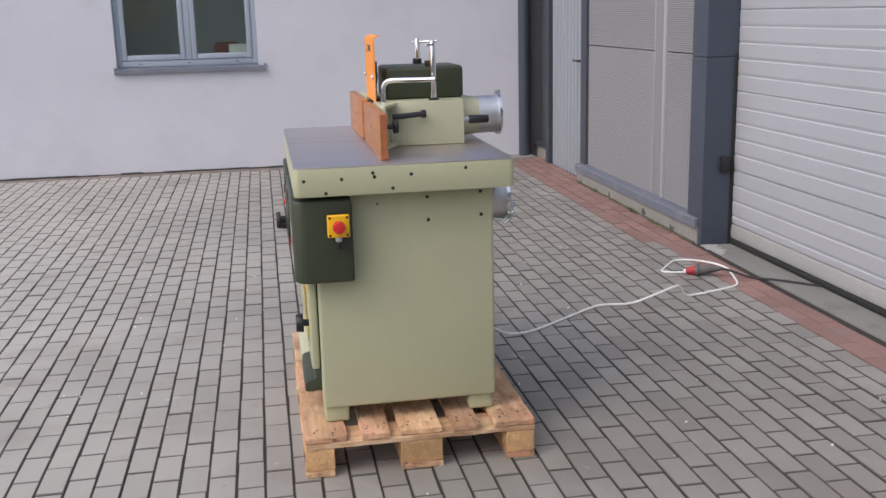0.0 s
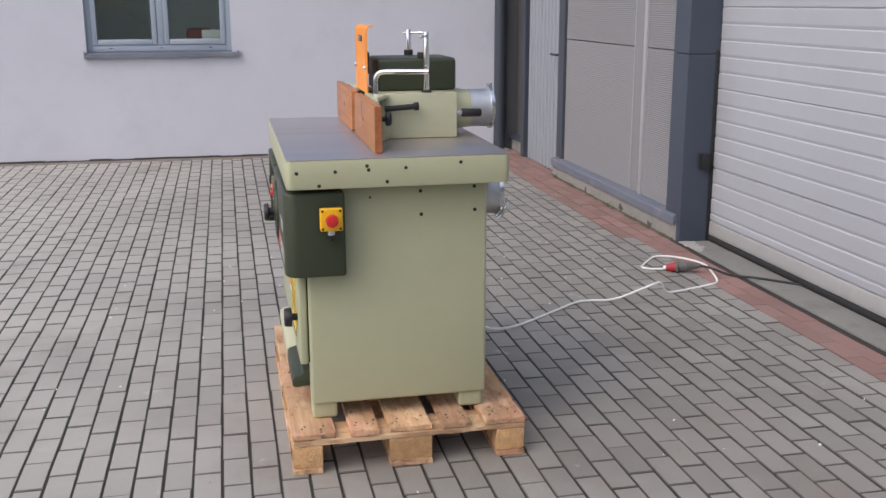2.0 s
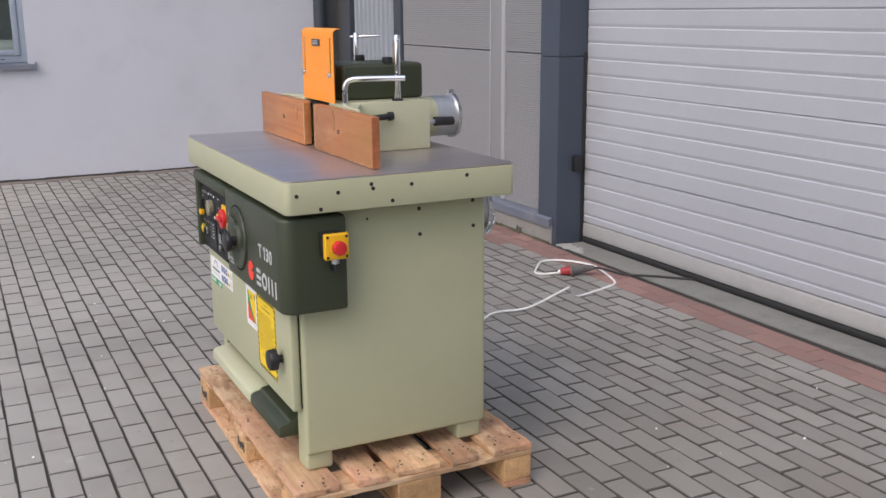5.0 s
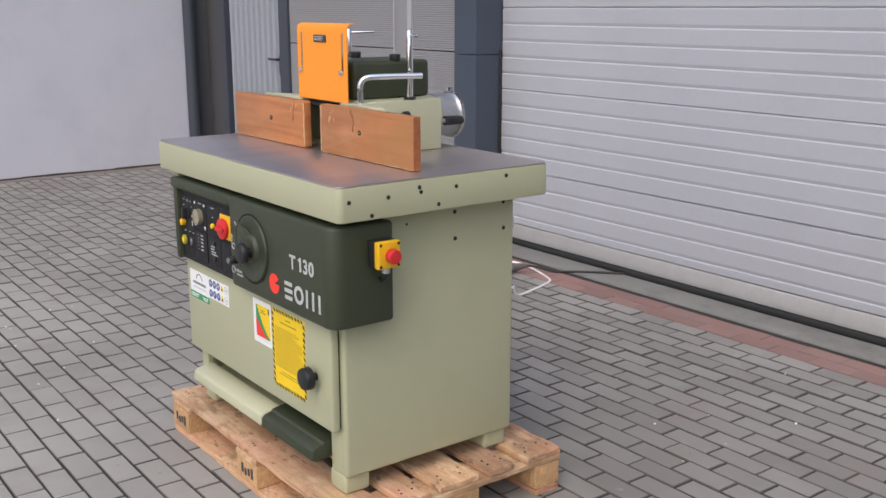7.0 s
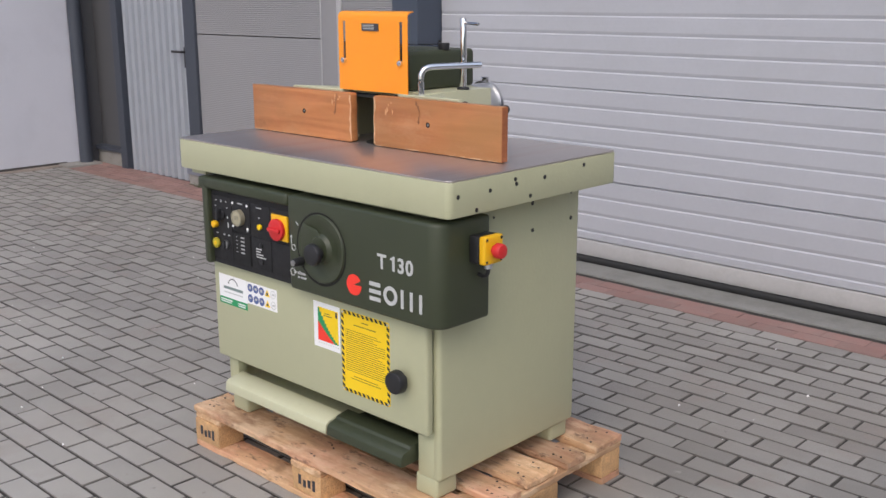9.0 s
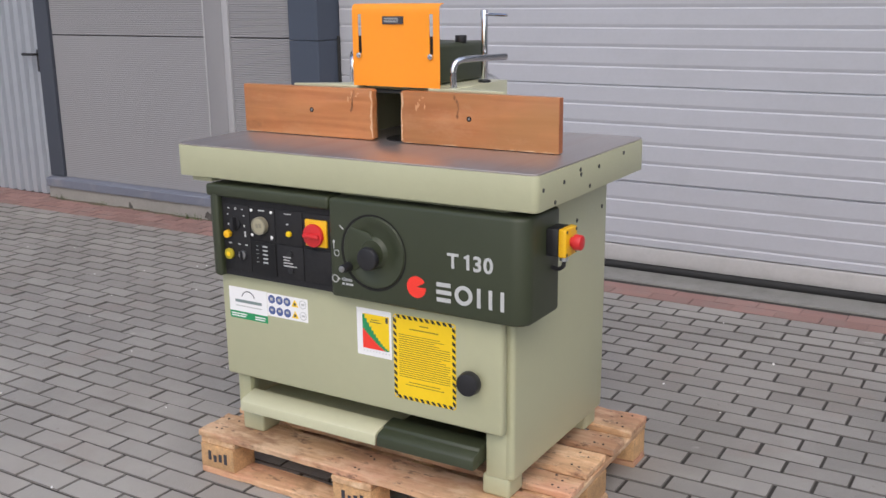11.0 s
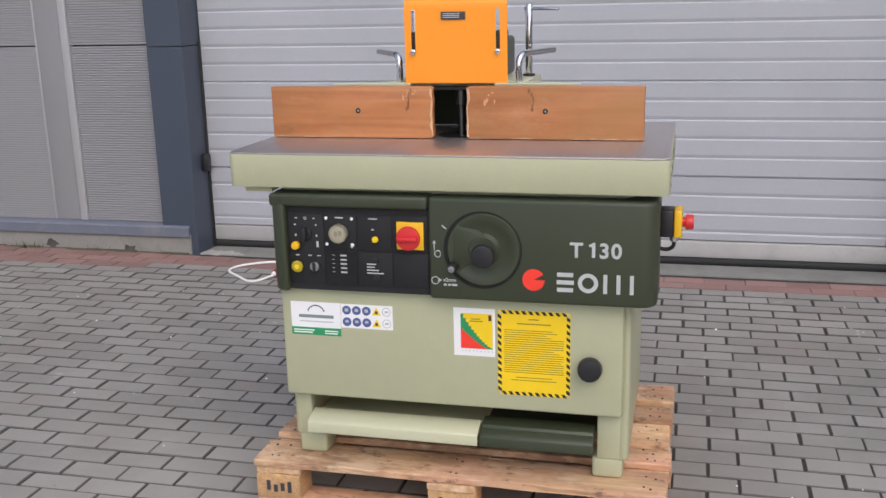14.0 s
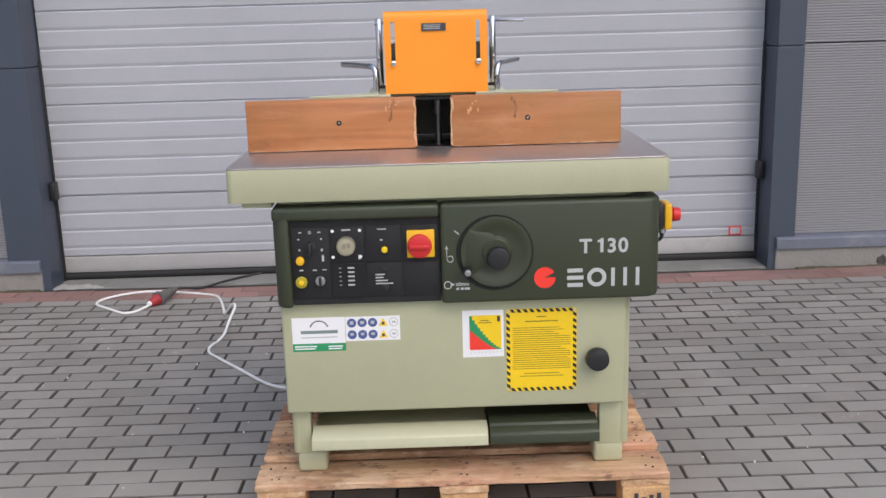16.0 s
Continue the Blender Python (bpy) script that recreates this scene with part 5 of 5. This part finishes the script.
for ya, yb in ((3.6125, 3.620), (3.982, 3.9895)):
    bm = B()
    box(bm, (0.446, ya, 1.0595), (0.699, yb, 1.204))
    part("hood_liner", bm, SAGE, hood, "sage painted inner lining")
# near-black top sheet puts the hood's inner shade into colour
bm = B()
box(bm, (0.400, 3.6205, 1.198), (0.699, 3.9815, 1.204))
part("hood_liner", bm, HOLE_SHADE, hood, "dark sheet painted as the shade under the hood top")
bm = B()
box(bm, (0.445, 3.682, 1.221), (0.736, 3.930, 1.338), 0.014, 4)
part("upper_guard", bm, DARK_GREEN, mc, "dark green upper guard box")
for kx, y in ((0.612, 3.700), (0.600, 3.913)):
    bm = B()
    cyl(bm, (kx, y, 1.335), (kx, y, 1.358), 0.017, 0.018, 20, 0.003)
    part("guard_knob", bm, BLACK, mc, "small black knurled knob")
# vertical chrome rods with cross pins
for (x, y), end, back in (((0.612, 3.619), (0.574, 3.525, 1.417), 0.15), ((0.611, 3.972), (0.682, 3.925, 1.421), 0.25)):
    bm = B()
    cyl(bm, (x, y, 1.219), (x, y, 1.432), 0.0105, seg=24, bevel=0.002)
    rod = part("rod", bm, CHROME, mc, "upright chrome rod")
    bm = B()
    s = Vector((x, y, 1.419))
    e = Vector(end)
    cyl(bm, s - (e - s) * back, e, 0.0045, seg=14, bevel=0.001)
    part("cross_pin", bm, CHROME, rod)
    bm = B()
    cyl(bm, (x, y, 1.2195), (x, y, 1.227), 0.019, seg=24, bevel=0.002)
    part("collar", bm, BLACK, rod)
for pts in ([(0.430, 3.618, 1.205), (0.428, 3.620, 1.262), (0.432, 3.618, 1.284), (0.447, 3.611, 1.2955), (0.480, 3.597, 1.297), (0.606, 3.544, 1.298)],
            [(0.440, 3.978, 1.205), (0.438, 3.977, 1.262), (0.441, 3.979, 1.284), (0.452, 3.988, 1.2955), (0.475, 4.004, 1.297), (0.591, 4.086, 1.298)]):
    bm = B()
    sweep(bm, pts, 0.0095, 16, 2)
    part("clamp_bar", bm, CHROME, mc, "bent chrome clamping bar")
# black adjusting spindle and grips at the side of the hood
bm = B()
cyl(bm, (0.452, 3.572, 1.168), (0.570, 3.572, 1.176), 0.010, seg=18)
cyl(bm, (0.556, 3.572, 1.175), (0.574, 3.572, 1.176), 0.0145, seg=18, bevel=0.002)
part("adjusting_spindle", bm, BLACK, mc, "black adjusting spindle")
bm = B()
cyl(bm, (0.444, 3.50, 1.142), (0.462, 3.50, 1.142), 0.024, seg=22, bevel=0.003)
cyl(bm, (0.411, 3.50, 1.142), (0.446, 3.50, 1.142), 0.009, seg=14)
part("clamp_knob", bm, BLACK, mc, "black clamping knob behind the fence")
bm = B()
cyl(bm, (0.718, 3.606, 1.147), (0.740, 3.607, 1.146), 0.008, seg=14)
part("grip_nut", bm, ZINC, mc)
bm = B()
cyl(bm, (0.738, 3.607, 1.146), (0.812, 3.611, 1.144), 0.0155, 0.0145, 24, 0.004)
part("grip", bm, BLACK, mc, "black ribbed grip")
# extraction outlet
bm = B()
oy, oz = 3.766, 1.146
cyl(bm, (0.718, oy, oz), (0.805, oy, oz - 0.002), 0.080, 0.069, 48)
part("outlet_cone", bm, CREAM, mc, "pale green outlet cone")
bm = B()
cyl(bm, (0.800, oy, oz), (0.884, oy, oz), 0.0705, seg=48)
spig = part("outlet_spigot", bm, ZINC, mc, "galvanised extraction spigot")
bm = B()
ring(bm, (0.876, oy, oz), "x", 0.066, 0.0785, 0.012, 48)
part("clamp_ring", bm, CHROME, spig)
# dark disc paints the shade inside the spigot
bm = B()
cyl(bm, (0.8865, oy, oz), (0.8868, oy, oz), 0.0655, seg=40)
part("outlet_mouth", bm, HOLE_SHADE, spig)
bm = B()
box(bm, (0.874, oy - 0.012, oz + 0.074), (0.892, oy + 0.012, oz + 0.090), 0.003)
part("clamp_screw", bm, CHROME, spig)
# orange guard plate with two slots and a rolled top
gy = [3.648, 3.669, 3.681, 3.917, 3.929, 3.949]
rows = [(0.402, 1.217), (0.402, 1.300), (0.402, 1.424), (0.402, 1.438)] + [(0.402 + 0.022 * (1 - math.cos(radians(a))), 1.438 + 0.016 * math.sin(radians(a))) for a in (25, 50, 75, 100)]
bm = B()
grid = [[bm.verts.new((x, y, z)) for y in gy] for x, z in rows]
for i in range(len(rows) - 1):
    for j in range(len(gy) - 1):
        if not (i == 1 and j in (1, 3)):
            bm.faces.new((grid[i][j], grid[i][j + 1], grid[i + 1][j + 1], grid[i + 1][j]))
bmesh.ops.recalc_face_normals(bm, faces=bm.faces)
bmesh.ops.solidify(bm, geom=bm.faces[:], thickness=0.003)
guard = part("guard_plate", bm, ORANGE, mc, "bright orange slotted guard plate")
pbox("maker_label", 3.839, 3.768, 1.396, 1.418, 0.403, 0.3985, PRINT_DARK, guard, "small dark label")
for z in (1.4125, 1.4075, 1.4025):
    pbox("caption_bar", 3.833, 3.785, z - 0.001, z + 0.001, 0.3985, 0.3978, PRINT_GREY, guard)
for y in (3.675, 3.923):
    bm = B()
    cyl(bm, (0.410, y, 1.306), (0.392, y, 1.306), 0.0085, seg=20, bevel=0.002)
    part("guard_bolt", bm, CHROME, guard, "bright bolt head")
    bm = B()
    box(bm, (0.4085, y - 0.009, 1.286), (0.4145, y + 0.009, 1.362), 0.001)
    part("guard_slider", bm, BLACK, guard, "black slider behind the slot")
# extraction stub and clamp at the back of the cabinet
bm = B()
cyl(bm, (0.748, 3.46, 0.880), (0.832, 3.46, 0.872), 0.072, seg=40)
stub = part("rear_stub", bm, ZINC, mc, "galvanised rear extraction stub")
bm = B()
ring(bm, (0.826, 3.46, 0.873), "x", 0.070, 0.079, 0.014, 40)
part("clamp_ring", bm, CHROME, stub, "bright clamping ring")
bm = B()
sweep(bm, [(0.846, 3.405, 0.862), (0.852, 3.392, 0.845), (0.840, 3.388, 0.815), (0.818, 3.390, 0.796)], 0.006, 10, 2)
sweep(bm, [(0.838, 3.400, 0.850), (0.832, 3.392, 0.822), (0.812, 3.394, 0.802)], 0.005, 10, 2)
box(bm, (0.842, 3.396, 0.846), (0.858, 3.412, 0.864), 0.003)
part("clamp_lever", bm, CHROME, stub, "bright toggle lever of the clamp")

# ---- cables ----
wc = thing("power_cable", (1.6, 4.8, 0), "white power cable lying in loops with a red plug", "cable")
pts = [(0.748, 3.98, 0.44), (0.775, 3.99, 0.42), (0.85, 4.10, 0.25), (0.99, 4.27, 0.10), (1.08, 4.385, 0.04), (1.214, 4.50, 0.007), (1.375, 4.62, 0.006), (1.553, 4.761, 0.006), (1.677, 4.855, 0.006),
       (1.83, 4.800, 0.008), (1.95, 4.795, 0.045), (2.06, 4.775, 0.090), (2.10, 4.800, 0.088), (2.150, 4.850, 0.022), (2.185, 4.862, 0.002), (2.30, 4.890, 0.003), (2.42, 4.925, 0.003), (2.510, 4.960, 0.003), (2.545, 5.03, 0.004),
       (2.590, 5.19, 0.006), (2.622, 5.32, 0.006), (2.590, 5.44, 0.006), (2.500, 5.55, 0.006), (2.400, 5.575, 0.006), (2.330, 5.490, 0.006), (2.270, 5.42, 0.006), (2.232, 5.37, 0.006), (2.255, 5.325, 0.006), (2.300, 5.295, 0.010), (2.345, 5.270, 0.015)]
bm = B()
sweep(bm, [(x, y, z + lie(x, y)) for x, y, z in pts], 0.0060, 10, 2)
part("cable", bm, CABLE_WHITE, wc)
pl0, pl1 = Vector((2.345, 5.270, 0.038)), Vector((2.396, 5.241, 0.046))
bm = B()
cyl(bm, pl0 - (pl1 - pl0) * 0.25, pl0 + (pl1 - pl0) * 0.1, 0.010, 0.015, 16, 0.002)
part("plug_neck", bm, CABLE_WHITE, wc, "white strain relief sleeve")
bm = B()
cyl(bm, pl0, pl1, 0.018, 0.030, 24, 0.004)
part("plug", bm, material("dusty_red_plastic", (0.40, 0.035, 0.042), 0.5, vary=0.12, scale=25), wc, "dusty red three-phase plug")
bc = thing("extension_lead", (2.7, 5.1, 0), "black extension lead with a grey socket leading under the door", "cable")
bm = B()
d = (pl1 - pl0).normalized()
cyl(bm, pl1 - d * 0.003, pl1 + d * 0.014, 0.039, 0.039, 28, 0.004)
cyl(bm, pl1 + d * 0.010, pl1 + d * 0.062, 0.029, 0.027, 28, 0.003)
for k in range(5):
    cyl(bm, pl1 + d * (0.064 + k * 0.011), pl1 + d * (0.071 + k * 0.011), 0.026 - 0.002 * k, 0.025 - 0.002 * k, 20, 0.001)
cyl(bm, pl1 + d * 0.060, pl1 + d * 0.135, 0.021, 0.013, 20, 0.002)
part("socket", bm, material("dark_grey_plastic", (0.13, 0.12, 0.115), 0.65), bc, "dark grey coupling socket")
bm = B()
e = pl1 + d * 0.132
sweep(bm, [e, e + d * 0.05 + Vector((0, 0, -0.012)), (2.64, 5.085, 0.027), (2.70, 5.035, 0.026), (2.77, 4.965, 0.031), (2.86, 4.865, 0.031), (2.93, 4.785, 0.031), (3.0, 4.70, 0.031)], 0.0065, 10, 2)
part("cable", bm, CABLE_BLACK, bc)


# ---- paving ----
pave = thing("pavement", (0, 0, 0), "grey concrete block paving in stretcher bond, red along the wall", "paving", kind="structure")
PW, PL, X0P, Y0P = 0.0950, 0.2013, 0.0194, 3.146


def paver_shape(w, l):
    """Corner rings of one block: worn top edge, then its side."""
    out = []
    for inset, z in ((0.0072, 0.0), (0.0042, -0.0034), (0.0038, -0.020)):
        a, c = w / 2 - inset * 0.78, l / 2 - inset * 0.84
        out.append([(-a, -c, z), (a, -c, z), (a, c, z), (-a, c, z)])
    return out


FACES = [(0, 1, 2, 3)] + [(4 * r + k, 4 * r + 4 + k, 4 * r + 4 + (k + 1) % 4, 4 * r + (k + 1) % 4) for r in (0, 1) for k in range(4)]
SHAPE = np.array(paver_shape(PW, PL)).reshape(-1, 3)
TIGHT = np.array((1.065, 1.03, 0.45))
me = bpy.data.meshes.new("paver")
me.from_pydata(SHAPE.tolist(), [], FACES)
me.materials.append(PAVER_PIECE)
me.materials.append(CHAMFER)
EDGE = [1 if 1 <= i <= 8 else 0 for i in range(9)]
me.polygons.foreach_set("material_index", EDGE)
rng = np.random.default_rng(3)
grey_v, red_v, near = [], [], []
cols = range(-85, 30)
for c in cols:
    xc = X0P + (c + 0.5) * PW
    if xc > 2.76:
        continue
    off = 0.5 * (c % 2) + rng.uniform(-0.06, 0.06)
    for r in range(-50, 38):
        yc = Y0P + (r + 0.5 - off) * PL
        if yc > WALL_Y + 0.08 or (xc > 2.69 and 1.80 < yc < 5.95) or yc < -7:
            continue
        j = np.clip(rng.normal(0, 1, 6), -1.4, 1.4)
        pos = (xc + 0.0010 * j[0], yc + 0.0016 * j[1], -0.0008 + 0.0010 * j[2] + lie(xc, yc))
        tilt = (0.0045 * j[3], 0.007 * j[4], 0.006 * j[5])
        red = xc > (2.46 if 0.6 < yc < 6.1 else 2.44)
        if not red and -0.62 < xc < 1.15 and 2.55 < yc < 6.0 and len(near) < 300 and not (0.1 < xc < 0.8 and 3.3 < yc < 4.3):
            near.append((pos, tilt))
            continue
        m = np.array(Euler(tilt).to_matrix())
        (red_v if red else grey_v).append((SHAPE * TIGHT if red and yc < 6.05 else SHAPE) @ m.T + np.array(pos))
for name, vs, mat in (("pavers", grey_v, PAVER), ("red_pavers", red_v, PAVER_RED)):
    allv = np.concatenate(vs)
    faces = [tuple(i + 12 * k for i in f) for k in range(len(vs)) for f in FACES]
    m2 = bpy.data.meshes.new(name)
    m2.from_pydata(allv.tolist(), [], faces)
    m2.materials.append(mat)
    m2.materials.append(CHAMFER if mat is PAVER else RED_EDGE)
    m2.polygons.foreach_set("material_index", EDGE * len(vs))
    ob = new(name, m2)
    ob.parent = pave
    tagged(ob, "many alike concrete blocks", kind="stuff")
for pos, tilt in near:
    ob = new("paver", me)
    ob.parent = pave
    ob.matrix_basis = Matrix.LocRotScale(pos, Euler(tilt), None)

# small litter on the paving and weeds along the plinth
rl = random.Random(8)
bm = B()
for _ in range(110):
    x, y = rl.uniform(-2.6, 2.3), rl.uniform(2.2, 7.5)
    if 0.0 < x < 0.92 and 3.1 < y < 4.4:
        continue
    r = rl.uniform(0.0022, 0.0062)
    m = Matrix.Translation((x, y, lie(x, y) + r * 0.35)) @ Euler((rl.uniform(0, 3), rl.uniform(0, 3), 0)).to_matrix().to_4x4() @ Matrix.Diagonal((r, r * rl.uniform(0.5, 1), r * 0.5, 1))
    bmesh.ops.create_icosphere(bm, subdivisions=1, radius=1, matrix=m)
tagged(part("litter", bm, CABLE_WHITE, None, smooth=False), "tiny pale wood chips scattered on the paving", "litter", kind="stuff")
bm = B()
for cx, cy, n in ((2.695, 7.05, 30), (2.69, 6.55, 10), (2.695, 7.9, 16), (2.70, 8.3, 10)):
    for _ in range(n):
        x, y = cx - abs(rl.gauss(0, 0.012)), cy + rl.gauss(0, 0.06)
        h = rl.uniform(0.015, 0.05)
        a = rl.uniform(0, 6.3)
        dx, dy = 0.004 * math.cos(a), 0.004 * math.sin(a)
        z = lie(x, y) - 0.004
        vs = [bm.verts.new(p) for p in ((x - dx, y - dy, z), (x + dx, y + dy, z), (x + rl.gauss(0, 0.012), y + rl.gauss(0, 0.012), z + h))]
        bm.faces.new(vs)
dirt = B()
for y0, y1 in ((5.96, 8.48), (0.3, 1.83)):
    ya = y0
    while ya < y1:
        ln = rl.uniform(0.06, 0.16)
        w = rl.uniform(0.012, 0.034)
        z = lie(2.69, ya)
        box(dirt, (PLINTH_X - w, ya, z - 0.006), (PLINTH_X + 0.004, min(ya + ln, y1), z + rl.uniform(0.001, 0.007)), 0.003, 1)
        ya += ln
setting("trim_mossy_edge", dirt, material("mossy_dirt", (0.10, 0.088, 0.055), 0.95, vary=0.4, scale=9, grain=120, bump=0.8, bump_scale=90), "mossy dirt along the plinth foot", "dirt")
tagged(part("weeds", bm, material("weed_green", (0.07, 0.10, 0.035), 0.8, vary=0.2), None, smooth=False), "small weeds at the foot of the plinth", "weeds", kind="stuff")
# dried white paint drops on the blocks
bm = B()
for cx, cy, n, w in ((1.993, 2.397, 6, 0.022), (1.907, 2.406, 3, 0.02), (1.624, 2.323, 5, 0.03), (0.737, 2.35, 3, 0.018)):
    for _ in range(n):
        x, y, r = cx + rl.gauss(0, w), cy + rl.gauss(0, w), rl.uniform(0.002, 0.007)
        z = lie(x, y) + 0.0012
        vs = []
        for k in range(9):
            a, q = k * math.tau / 9, r * rl.uniform(0.5, 1.2)
            vs.append(bm.verts.new((x + q * math.cos(a), y + q * 0.8 * math.sin(a), z)))
        top = bmesh.ops.extrude_face_region(bm, geom=[bm.faces.new(vs)])
        bmesh.ops.translate(bm, verts=[v for v in top["geom"] if isinstance(v, bmesh.types.BMVert)], vec=(0, 0, 0.0005))
bmesh.ops.recalc_face_normals(bm, faces=bm.faces)
tagged(part("paint_drops", bm, material("dried_paint", (0.60, 0.59, 0.57), 0.8, vary=0.2), None, smooth=False), "dried white paint drops on the paving", "paint drops", kind="stuff")
